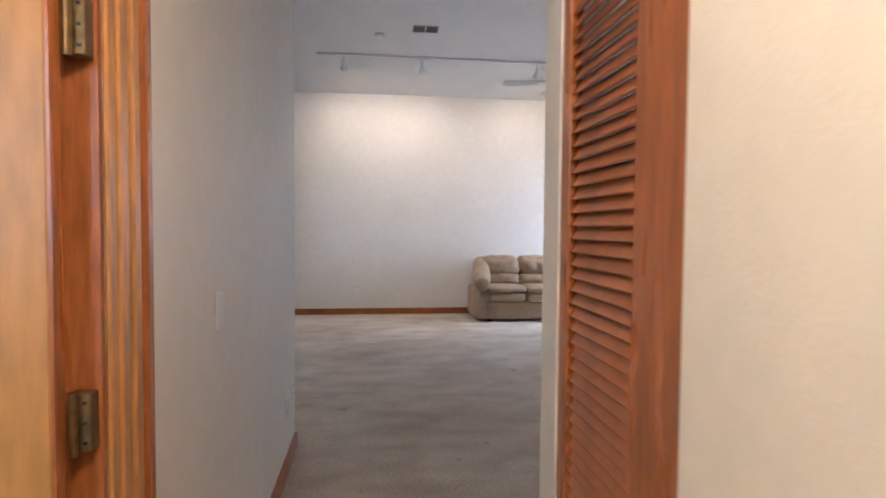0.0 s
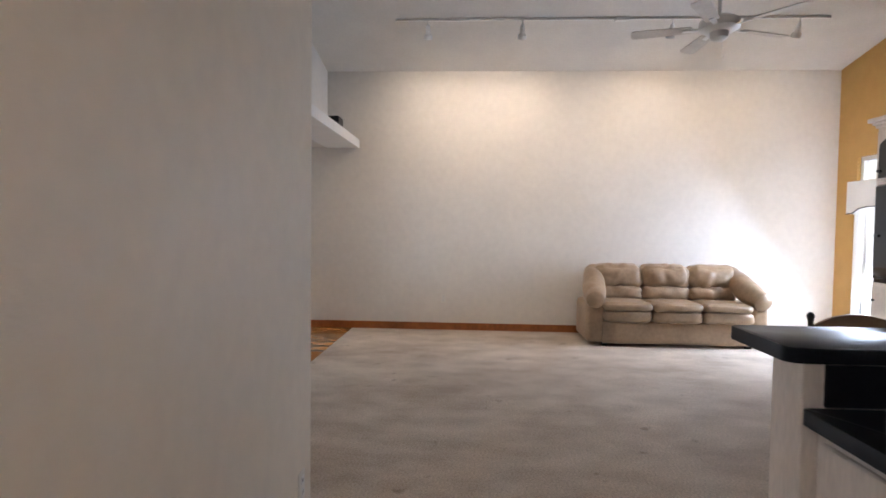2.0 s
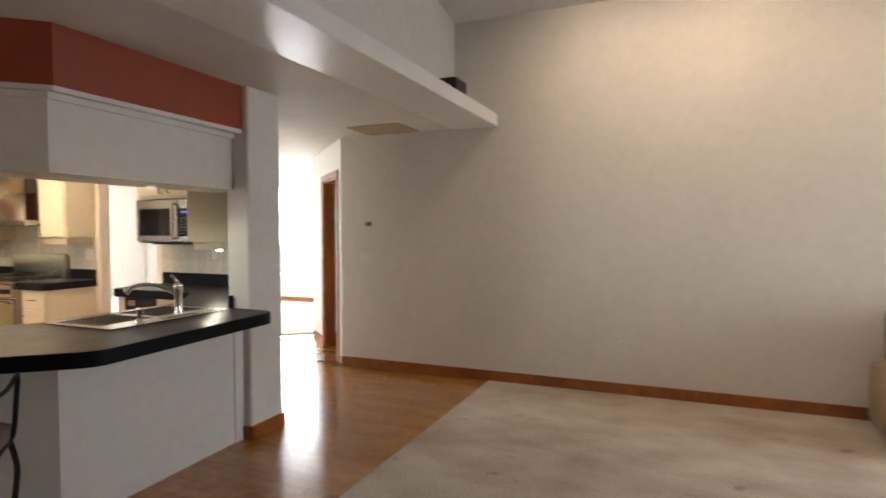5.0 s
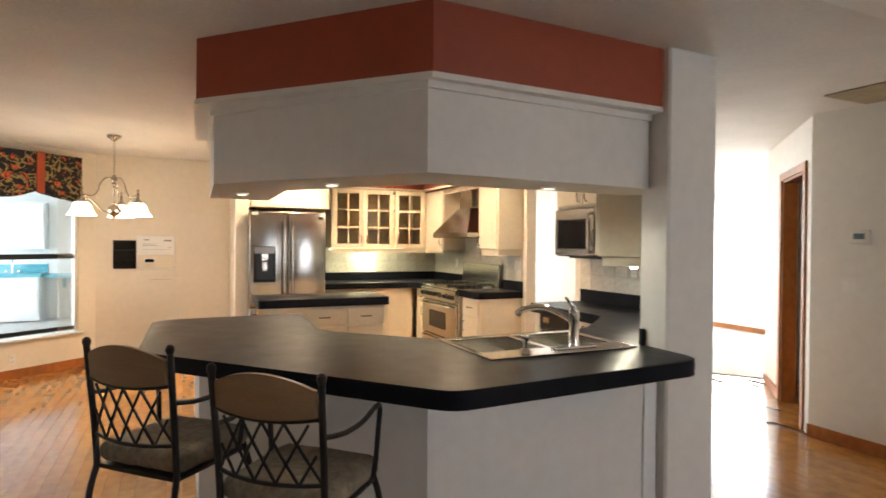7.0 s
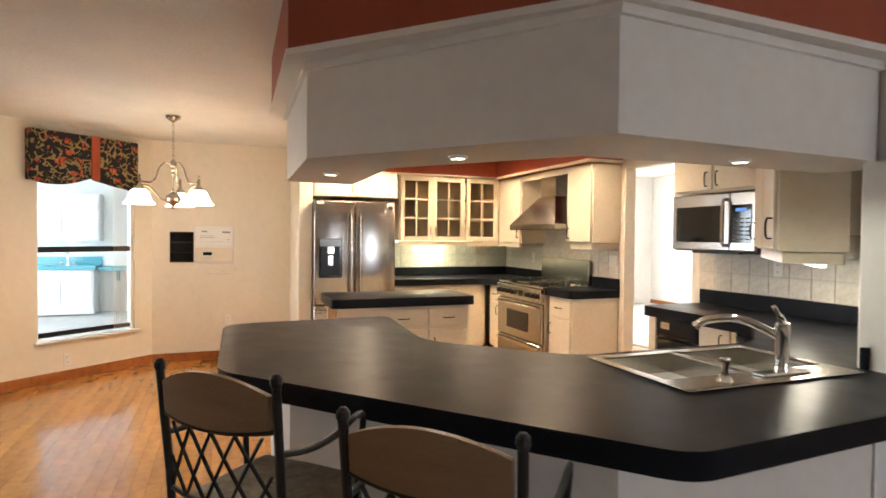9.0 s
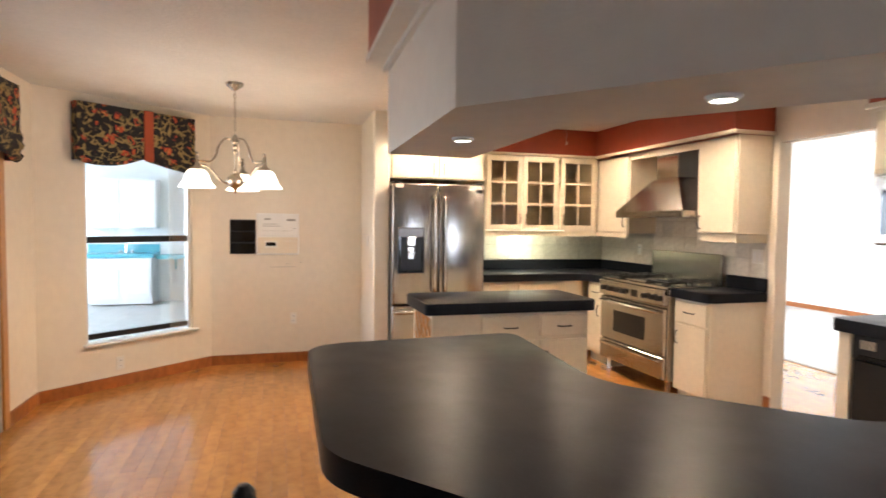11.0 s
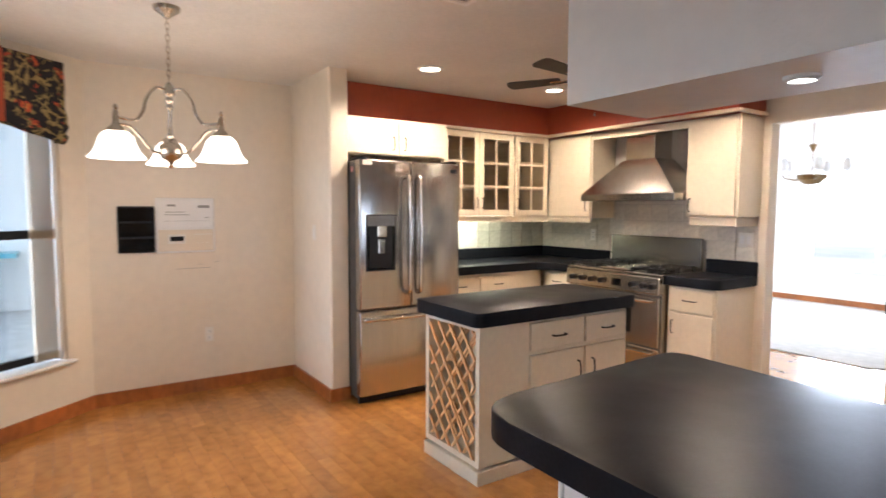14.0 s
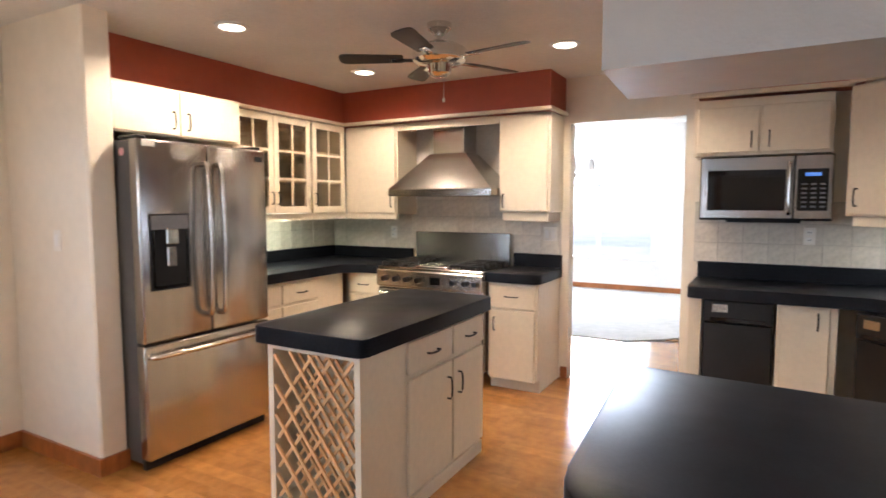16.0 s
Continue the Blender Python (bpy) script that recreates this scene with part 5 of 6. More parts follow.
on(MICRO_RUN)
outlet(pose(-3.62, 9.838, 1.22), "white outlet under the microwave")
on(HOUSE)
th = thing("thermostat", "white digital wall thermostat", "thermostat", (-2.115, 10.47, 1.46))
part("case", block(-2.18, 10.452, 1.46, -2.05, 10.4795, 1.56, 0.005), PLASTIC, th)
part("screen", block(-2.15, 10.449, 1.495, -2.08, 10.453, 1.535), material("grey_lcd", (0.15, 0.2, 0.25), 0.2), th)

# ---------------------------------------------------------------- ceiling: cans, vents, fans


def can_light(at, r, mat, watts, color, label, name="recessed_light", angle=120, down=0.012):
    ob = thing(name, label, "ceiling light", at)
    x, y, z = at
    part("trim", lathe(bmesh.new(), [(r * 0.72, z - 0.004), (r * 0.75, z - down), (r, z - 0.006), (r * 1.02, z - 0.0005), (r * 0.72, z - 0.0005)], (x, y, 0), 24), WHITE, ob)
    part("lens", lathe(bmesh.new(), [(0, z - 0.010), (r * 0.5, z - 0.009), (r * 0.715, z - 0.004), (r * 0.715, z - 0.001), (0, z - 0.001)], (x, y, 0), 24), mat, ob, "lit lens")
    spot("can_light", (x, y, z - 0.02), (x, y, 0), watts, color, angle, 0.4, 0.05)
    return ob


for p in ((-6.258, 7.315, CEILING), (-6.284, 8.574, CEILING), (-4.73, 8.58, CEILING)):
    can_light(p, 0.095, LAMP, 125 if p[1] > 8 else 150, WARM, "lit recessed ceiling light above the kitchen", angle=152)
for p in ((-3.37, 6.47, SOFFIT_Z), (-2.54, 6.82, SOFFIT_Z), (-2.165, 7.865, SOFFIT_Z)):
    can_light(p, 0.038, LAMPC, 12, COOL, "small lit puck light under the soffit", "puck_light", 160)


def ceiling_vent(x0, y0, x1, y1, z, label, slats, along_x=True, name="ceiling_vent", mat=None, dark=None):
    ob = thing(name, label, "vent", ((x0 + x1) / 2, (y0 + y1) / 2, z))
    part("frame", boxes([(x0, y0, z - 0.012, x1, y0 + 0.03, z - 0.001), (x0, y1 - 0.03, z - 0.012, x1, y1, z - 0.001), (x0, y0 + 0.03, z - 0.012, x0 + 0.03, y1 - 0.03, z - 0.001), (x1 - 0.03, y0 + 0.03, z - 0.012, x1, y1 - 0.03, z - 0.001)], 0.002), mat or WHITE, ob)
    part("backing", block(x0 + 0.03, y0 + 0.03, z - 0.003, x1 - 0.03, y1 - 0.03, z - 0.001), dark or BLACK, ob)
    for k in range(slats):
        s = (k + 0.5) / slats
        if along_x:
            y = y0 + 0.03 + (y1 - y0 - 0.06) * s
            m = pose((x0 + x1) / 2, y, z - 0.009, -30)
            part("slat", block(-(x1 - x0) / 2 + 0.03, -0.009, -0.0008, (x1 - x0) / 2 - 0.03, 0.009, 0.0008, 0, m), mat or WHITE, ob)
        else:
            x = x0 + 0.03 + (x1 - x0 - 0.06) * s
            m = pose(x, (y0 + y1) / 2, z - 0.009, 0, 30)
            part("slat", block(-0.009, -(y1 - y0) / 2 + 0.03, -0.0008, 0.009, (y1 - y0) / 2 - 0.03, 0.0008, 0, m), mat or WHITE, ob)
    return ob


DUSTY = material("dusty_beige_metal", (0.45, 0.38, 0.26), 0.6, vary=0.2)
ceiling_vent(-2.08, 9.98, -1.52, 10.45, CEILING, "beige return air grille in the passage ceiling", 22, mat=DUSTY, dark=DUSTY)
ceiling_vent(-5.07, 6.41, -4.73, 6.77, CEILING, "white louvered ceiling vent beside the soffit", 11, False, dark=material("grey_duct", (0.42, 0.41, 0.39), 0.7))


def tilted(x, y):
    """Pose on the sloped ceiling, z out of it downwards."""
    return Matrix.Translation((x, y, vault(y))) @ Matrix.Rotation(-math.atan(RISE), 4, "X")


m = tilted(1.32, 8.55)
av = thing("ceiling_register", "two-part dark grille vent in the sloped ceiling", "vent", m.translation)
part("frame", boxes([(-0.16, -0.075, -0.012, 0.16, -0.065, -0.001), (-0.16, 0.065, -0.012, 0.16, 0.075, -0.001), (-0.16, -0.065, -0.012, -0.15, 0.065, -0.001), (0.15, -0.065, -0.012, 0.16, 0.065, -0.001), (-0.008, -0.065, -0.012, 0.008, 0.065, -0.001)], 0, m), PEWTER, av)
part("grille", block(-0.15, -0.065, -0.006, 0.15, 0.065, -0.001, 0, m), material("dark_grille", (0.05, 0.045, 0.04), 0.6), av)
m = tilted(0.76, 8.75)
sd = thing("smoke_detector", "round white smoke detector on the sloped ceiling", "smoke detector", m.translation)
part("case", lathe(bmesh.new(), [(0, -0.035), (0.05, -0.032), (0.065, -0.012), (0.065, -0.001), (0, -0.001)], (0, 0, 0), 20, m), PLASTIC, sd)


def ceiling_fan(at, z_ceiling, z_hub, metal, blade_mat, radius, start, label, blade_w=0.13, light=False):
    x, y = at
    ob = thing("ceiling_fan", label, "ceiling fan", (x, y, z_ceiling))
    smooth(part("canopy", lathe(bmesh.new(), [(0, z_ceiling - 0.001), (0.07, z_ceiling - 0.001), (0.066, z_ceiling - 0.03), (0.03, z_ceiling - 0.06), (0, z_ceiling - 0.06)], (x, y, 0), 20), metal, ob))
    part("downrod", lathe(bmesh.new(), [(0, z_ceiling - 0.05), (0.013, z_ceiling - 0.05), (0.013, z_hub + 0.05), (0, z_hub + 0.05)], (x, y, 0), 12), metal, ob)
    smooth(part("motor", lathe(bmesh.new(), [(0, z_hub + 0.08), (0.03, z_hub + 0.08), (0.05, z_hub + 0.055), (0.12, z_hub + 0.05), (0.15, z_hub + 0.03), (0.15, z_hub - 0.03), (0.12, z_hub - 0.05), (0.07, z_hub - 0.055), (0.065, z_hub - 0.10), (0.04, z_hub - 0.12), (0, z_hub - 0.122)], (x, y, 0), 28), metal, ob))
    for k in range(5):
        m = Matrix.Translation((x, y, z_hub - 0.02)) @ Matrix.Rotation(radians(start + 72 * k), 4, "Z") @ Matrix.Rotation(radians(11), 4, "X")
        bl = prism(bmesh.new(), rounded([(0.20, -blade_w * 0.38), (radius, -blade_w / 2), (radius, blade_w / 2), (0.20, blade_w * 0.38)], [0.02, 0.05, 0.05, 0.02]), -0.003, 0.003)
        bl.transform(m)
        b = part("blade", bl, blade_mat, ob)
        part("blade_iron", block(0.10, -0.02, -0.012, 0.27, 0.02, -0.004, 0.003, m), metal, b)
    part("pull_chain", boxes([(x + 0.028, y - 0.001, z_hub - 0.24, x + 0.030, y + 0.001, z_hub - 0.11), (x + 0.024, y - 0.005, z_hub - 0.26, x + 0.034, y + 0.005, z_hub - 0.24)]), metal, ob)
    return ob


ceiling_fan((2.74, 7.5), vault(7.5), 3.0, WHITE, material("whitewashed_fan_blade", (0.60, 0.57, 0.52), 0.5), 0.66, 20, "white five-blade ceiling fan on a long downrod")
ceiling_fan((-5.22, 7.85), CEILING, 2.27, CHROME, material("black_fan_blade", (0.02, 0.018, 0.017), 0.5), 0.56, -8, "chrome ceiling fan with black blades above the island", 0.12)

# ---------------------------------------------------------------- great room: track lights, sofa, ledge box
tz = vault(9.25)
trk = thing("track_light", "white ceiling track with four spot heads", "track light", (2.27, 9.25, tz))
part("rail", block(-0.07, 9.233, tz - 0.028, 4.61, 9.267, tz - 0.004, 0.002), WHITE, trk)
part("feed_box", block(2.34, 9.215, tz - 0.04, 2.46, 9.285, tz - 0.004, 0.004), WHITE, trk)
for x, w in ((0.29, 36), (1.34, 43), (2.96, 42), (4.3, 24)):
    a, b = Vector((x, 9.27, tz - 0.10)), Vector((x, 9.33, tz - 0.20))
    d = (b - a).normalized()
    m = Matrix.Translation(a) @ d.to_track_quat("Z", "Y").to_matrix().to_4x4()
    hd = smooth(part("head", lathe(bmesh.new(), [(0, -0.03), (0.02, -0.03), (0.026, -0.01), (0.028, 0.06), (0.046, 0.075), (0.048, 0.115), (0.044, 0.115), (0.04, 0.08), (0, 0.08)], (0, 0, 0), 18, m), WHITE, trk))
    part("yoke", block(x - 0.006, 9.245, tz - 0.10, x + 0.006, 9.257, tz - 0.028), WHITE, hd)
    part("lamp_face", lathe(bmesh.new(), [(0, 0.10), (0.038, 0.10), (0.038, 0.095), (0, 0.095)], (0, 0, 0), 16, m), LAMP, hd, "lit lamp face")
    spot("track_spot", m @ Vector((0, 0, 0.12)), (x + 0.1, 10.48, 2.0), w, (1.0, 0.79, 0.58), 135, 1.0, 0.03)

bx = tagged(part("black_box", block(-0.97, 9.62, 2.546, -0.80, 9.86, 2.70, 0.006), BLACK), "small black box on the plant ledge", "box")

sofa = thing("sofa", "tan leather three-seat sofa with creased cushions", "sofa", (3.22, 10.0, 0))
smooth(part("base", cushion(2.36, 9.60, 0.03, 4.10, 10.40, 0.30, 0.03, 0.004), LEATHER, sofa), 180)
for k in range(3):
    x0 = 2.37 + k * 0.575
    x1 = x0 + 0.57
    smooth(part("seat_cushion", cushion(x0, 9.56, 0.285, x1, 10.15, 0.44, 0.06, 0.02, 0.012, seed=k + 1), LEATHER, sofa), 180)
    smooth(part("seat_pad", cushion(x0 + 0.005, 9.555, 0.42, x1 - 0.005, 10.12, 0.52, 0.048, 0.019, 0.015, 13, 16, k + 5), LEATHER, sofa), 180)
    bm = cushion(x0, 10.02, 0.50, x1, 10.26, 0.68, 0.07, 0.024, 0.01, 11, 14, k + 9)
    smooth(part("lumbar_cushion", bm, LEATHER, sofa), 180)
    bm = cushion(x0 - 0.01, 10.03, 0.64, x1 + 0.01, 10.36, 0.935, 0.11, 0.024, 0.02, 8, 18, k + 13)
    smooth(part("back_cushion", bm, LEATHER, sofa), 180)
smooth(part("back_frame", cushion(2.28, 10.20, 0.03, 4.18, 10.44, 0.87, 0.08, 0.004), LEATHER, sofa), 180)
for sx, xi, xo in ((-1, 2.40, 2.15), (1, 4.06, 4.31)):
    smooth(part("arm_panel", cushion(min(xi, xo + 0.03 * -sx), 9.62, 0.03, max(xi, xo + 0.03 * -sx), 10.38, 0.50, 0.06, 0.006), LEATHER, sofa), 180)
    pts = [(xi + sx * 0.03, 10.30, 0.84), (xi + sx * 0.05, 10.12, 0.76), (xi + sx * 0.08, 9.92, 0.66), (xi + sx * 0.11, 9.72, 0.585), (xi + sx * 0.13, 9.58, 0.55)]
    bm = tube(bmesh.new(), curve_points(pts, 6), [0.10 + 0.04 * math.sin(math.pi * k / 24) for k in range(25)], 16)
    for v in bm.verts:
        v.co += Vector((0, 0, 0.012)) * noise.noise(v.co * 14)
    smooth(part("arm_roll", bm, LEATHER, sofa), 180)
    part("foot", block(xi - 0.03, 9.63, 0, xi + 0.03, 9.69, 0.03), BLACK, sofa)

# window and entertainment centre on the gold wall
w2 = new("window_2")
w2.matrix_basis = Matrix.Translation((5.5, 9.48, 0.35))
setting(w2, "tall window in the gold wall with sheer curtain and cornice", "window")
part("window_frame", boxes([(5.54, 8.85, 0.35, 5.60, 8.90, 2.30), (5.54, 10.05, 0.35, 5.60, 10.10, 2.30), (5.54, 8.90, 0.35, 5.60, 10.05, 0.40), (5.54, 8.90, 2.25, 5.60, 10.05, 2.30), (5.55, 8.90, 1.30, 5.59, 10.05, 1.34)], 0.003), WHITE, w2)
pn = part("pane", block(5.568, 8.90, 0.40, 5.572, 10.05, 2.25), PANE, w2)
pn.visible_shadow = False
cor = thing("window_cornice", "white board cornice with black scalloped edge", "cornice", (5.42, 9.45, 1.6))
cb = bmesh.new()
prof = [(10.06, 1.60), (10.06, 1.99), (8.8, 1.99), (8.8, 1.60), (9.0, 1.66), (9.2, 1.68), (9.70, 1.68), (9.84, 1.66), (9.94, 1.61)]
vs0 = [cb.verts.new((5.36, y, z)) for y, z in prof]
vs1 = [cb.verts.new((5.38, y, z)) for y, z in prof]
cb.faces.new(vs0)
cb.faces.new(vs1[::-1])
for k in range(len(prof)):
    j = (k + 1) % len(prof)
    cb.faces.new((vs0[k], vs0[j], vs1[j], vs1[k]))
part("board", cb, WHITE, cor)
part("edge_cord", tube(bmesh.new(), [(5.36, y, z) for y, z in (prof[3:] + prof[:1])], 0.007, 6), BLACK, cor)
part("return", boxes([(5.38, 10.04, 1.60, 5.498, 10.06, 1.99), (5.38, 8.80, 1.60, 5.498, 8.82, 1.99)]), WHITE, cor)
SHEER = bpy.data.materials.new("sheer_white_curtain")
SHEER.use_nodes = True
sn = SHEER.node_tree.nodes
tl, df, ms = sn.new("ShaderNodeBsdfTranslucent"), sn.new("ShaderNodeBsdfDiffuse"), sn.new("ShaderNodeMixShader")
tl.inputs["Color"].default_value, df.inputs["Color"].default_value = (0.9, 0.89, 0.86, 1), (0.85, 0.84, 0.82, 1)
SHEER.node_tree.links.new(tl.outputs[0], ms.inputs[1])
SHEER.node_tree.links.new(df.outputs[0], ms.inputs[2])
SHEER.node_tree.links.new(ms.outputs[0], sn["Material Output"].inputs["Surface"])
cu = bmesh.new()
prev = None
for k in range(61):
    y = 10.08 - k * 0.008
    x = 5.47 + 0.018 * math.sin(k * 0.75)
    cur = [cu.verts.new((x, y + 0.10 * (1 - z / 2.0) * (1 if k > 30 else 0), z)) for z in (0.03, 0.6, 1.2, 1.9)]
    if prev:
        for j in range(3):
            cu.faces.new((prev[j], cur[j], cur[j + 1], prev[j + 1]))
    prev = cur
smooth(tagged(part("curtain", cu, SHEER), "sheer white curtain beside the window", "curtain"), 180)
ec = thing("entertainment_center", "whitewashed oak entertainment centre with dark glass doors", "entertainment center", (5.18, 8.2, 0))
X0, X1 = 4.92, 5.34
part("tower", boxes([(X0, 8.875, 0, X1, 8.90, 2.44), (X0, 8.24, 0, X1, 8.265, 2.44), (X1 - 0.02, 8.265, 0, X1, 8.875, 2.44), (X0, 8.265, 2.40, X1 - 0.02, 8.875, 2.44), (X0, 8.265, 0.62, X1 - 0.02, 8.875, 0.66), (X0, 8.265, 1.86, X1 - 0.02, 8.875, 1.89), (X0, 8.265, 0, X1 - 0.02, 8.875, 0.08)], 0.003), WHITEWASH, ec)
part("bridge", boxes([(X0 + 0.05, 7.0, 2.0, X1, 8.24, 2.40), (X0 + 0.05, 7.0, 0, X1, 8.24, 0.6), (X1 - 0.02, 7.0, 0.6, X1, 8.24, 2.0), (X0 + 0.05, 7.0, 0.6, X1 - 0.02, 7.03, 2.0)], 0.003), WHITEWASH, ec)
part("crown", boxes([(X0 - 0.07, 6.96, 2.50, X1, 8.97, 2.54), (X0 - 0.04, 6.98, 2.47, X1, 8.94, 2.50), (X0 - 0.02, 7.0, 2.44, X1, 8.92, 2.47)], 0.006), WHITEWASH, ec)
arch_pts = [(8.30, 1.93), (8.84, 1.93), (8.84, 2.24)] + [(8.57 + 0.27 * math.cos(radians(a)), 2.24 + 0.10 * math.sin(radians(a))) for a in range(15, 180, 15)] + [(8.30, 2.24)]


def plate(pts, x0, x1):
    bm = bmesh.new()
    a = [bm.verts.new((x0, y, z)) for y, z in pts]
    b = [bm.verts.new((x1, y, z)) for y, z in pts]
    bm.faces.new(a)
    bm.faces.new(b[::-1])
    for k in range(len(pts)):
        j = (k + 1) % len(pts)
        bm.faces.new((a[k], a[j], b[j], b[k]))
    return bm


dA = part("upper_door", block(X0 - 0.02, 8.262, 1.90, X0 - 0.001, 8.878, 2.40, 0.004), WHITEWASH, ec)
part("arched_glass", plate(arch_pts, X0 - 0.026, X0 - 0.0205), BLACKGLASS, dA, "dark arched glass")
dB = part("middle_door", block(X0 - 0.02, 8.262, 0.92, X0 - 0.001, 8.878, 1.85, 0.004), BLACKGLASS, ec, "tall smoked glass door")
for z in (2.0, 1.35, 0.7):
    part("knob", lathe(bmesh.new(), [(0, 0.03), (0.013, 0.028), (0.016, 0.018), (0.007, 0.008), (0.007, 0), (0, 0)], (0, 0, 0), 12, pose(X0 - 0.02, 8.83, z, 0, -90)), BLACK, ec)
dC = part("lower_door", block(X0 - 0.02, 8.262, 0.10, X0 - 0.001, 8.878, 0.88, 0.004), WHITEWASH, ec)
part("raised_panel", plate([(8.34, 0.2), (8.80, 0.2), (8.80, 0.66)] + [(8.57 + 0.23 * math.cos(radians(a)), 0.66 + 0.10 * math.sin(radians(a))) for a in range(15, 180, 15)] + [(8.34, 0.66)], X0 - 0.03, X0 - 0.0205), WHITEWASH, dC)
part("shelf", boxes([(X0 + 0.05, 7.03, 1.45, X1 - 0.02, 8.24, 1.475), (X0 + 0.05, 7.03, 0.9, X1 - 0.02, 8.24, 0.925)]), WHITEWASH, ec)

# wet bar
bar2 = thing("wet_bar_cabinet", "whitewashed wet bar base with arched cabinet doors", "bar cabinet", (2.1, 3.8, 0))
part("body", block(1.79, 2.92, 0.1, 2.38, 4.44, 0.868), WHITEWASH, bar2)
part("toe_kick", block(1.85, 2.92, 0, 2.38, 4.44, 0.1), WHITEWASH, bar2)
part("end_panel", block(1.745, 4.44, 0, 3.6, 4.60, 1.03, 0.003), WHITEWASH, bar2)
part("splash_panel", block(1.80, 4.428, 0.913, 3.6, 4.439, 1.03, 0.002), BLACKTOP, bar2, "black laminate splash panel")
for y0, y1 in ((3.99, 4.40), (3.55, 3.96), (3.11, 3.52)):
    d = part("door", block(1.77, y0, 0.14, 1.789, y1, 0.83, 0.004), WHITEWASH, bar2)
    ym, hw = (y0 + y1) / 2, (y1 - y0) / 2 - 0.07
    pts = [(ym - hw, 0.21), (ym + hw, 0.21), (ym + hw, 0.66)] + [(ym + hw * math.cos(radians(a)), 0.66 + 0.09 * math.sin(radians(a))) for a in range(12, 180, 12)] + [(ym - hw, 0.66)]
    part("groove", tube(bmesh.new(), [(1.77, y, z) for y, z in pts + pts[:1]], 0.006, 6), WHITEWASH, d)
    pts = [(ym - hw + 0.03, 0.24), (ym + hw - 0.03, 0.24), (ym + hw - 0.03, 0.65)] + [(ym + (hw - 0.03) * math.cos(radians(a)), 0.65 + 0.075 * math.sin(radians(a))) for a in range(12, 180, 12)] + [(ym - hw + 0.03, 0.65)]
    part("raised_panel", plate(pts, 1.762, 1.7695), WHITEWASH, d)
smooth(tagged(part("bar_worktop", prism(bmesh.new(), rounded([(1.735, 2.905), (2.42, 2.905), (2.42, 4.427), (1.735, 4.427)], [0, 0, 0, 0.02]), 0.87, 0.912, 0.004), BLACKTOP), "black laminate wet bar counter", "worktop"))
smooth(tagged(part("raised_bar_worktop", prism(bmesh.new(), rounded([(1.70, 4.43), (3.6, 4.43), (3.6, 4.80), (1.70, 4.80)], [0.05, 0, 0, 0.03]), 1.032, 1.075, 0.005), BLACKTOP), "black laminate raised bar top", "worktop"))

# ---------------------------------------------------------------- hall: louvered door, open door
lv = new("door_2")
lv.matrix_basis = Matrix.Translation((1.14, 2.5, 0))
setting(lv, "red-brown louvered closet door", "door")
part("stile", block(1.125, 2.222, 0.01, 1.155, 2.395, 2.04, 0.004), LOUVERV, lv)
part("stile", block(1.125, 2.725, 0.01, 1.155, 2.802, 2.04, 0.004), LOUVERV, lv)
part("rail", block(1.125, 2.396, 0.01, 1.155, 2.724, 0.16, 0.004), LOUVER, lv)
part("rail", block(1.125, 2.396, 1.93, 1.155, 2.724, 2.04, 0.004), LOUVER, lv)
slat_me = None
for k in range(58):
    z = 0.18 + k * 0.0301
    if slat_me is None:
        s = part("slat", block(-0.018, 2.396, -0.0035, 0.018, 2.725, 0.0035, 0.0015), LOUVER, lv)
        slat_me = s.data
    else:
        s = new("slat", slat_me)
        s.parent = lv
        s.matrix_parent_inverse = lv.matrix_basis.inverted()
    s.matrix_basis = Matrix.Translation((1.14, 0, z)) @ Matrix.Rotation(radians(-60), 4, "Y")

dl = new("door_3")
dl.matrix_basis = Matrix.Translation((0.13, 2.45, 0))
setting(dl, "honey-coloured birch door standing open", "door")
slab = part("slab", block(-0.64, 2.45, 0.01, 0.145, 2.485, 2.03, 0.003), DOORWOOD, dl)
part("edge", block(0.145, 2.451, 0.01, 0.151, 2.484, 2.03), LOUVERV, slab)
part("jamb", boxes([(0.075, 2.52, 0, 0.195, 2.534, 2.06), (0.075, 1.551, 0, 0.195, 1.566, 2.06), (0.075, 1.566, 2.044, 0.195, 2.52, 2.06)]), LOUVERV, dl)
part("stop", boxes([(0.09, 2.507, 0, 0.115, 2.52, 2.04)], 0.002), LOUVERV, dl)
cas = [(0.196, 2.53, 0, 0.206, 2.565, 2.14), (0.196, 2.565, 0, 0.212, 2.605, 2.14), (0.196, 2.605, 0, 0.206, 2.62, 2.14), (0.196, 2.62, 0, 0.214, 2.655, 2.14), (0.196, 2.655, 0, 0.208, 2.668, 2.14)]
cs = part("casing", boxes(cas, 0.004), OAK, dl, "ribbed golden oak casing")
part("back_band", boxes([(0.196, 2.668, 0, 0.222, 2.685, 2.14), (0.196, 2.687, 0, 0.218, 2.700, 2.14), (0.196, 2.702, 0, 0.214, 2.715, 2.14)], 0.002), LOUVERV, cs)
part("casing_head", block(0.196, 1.45, 2.06, 0.21, 2.529, 2.14, 0.004), OAK, dl)
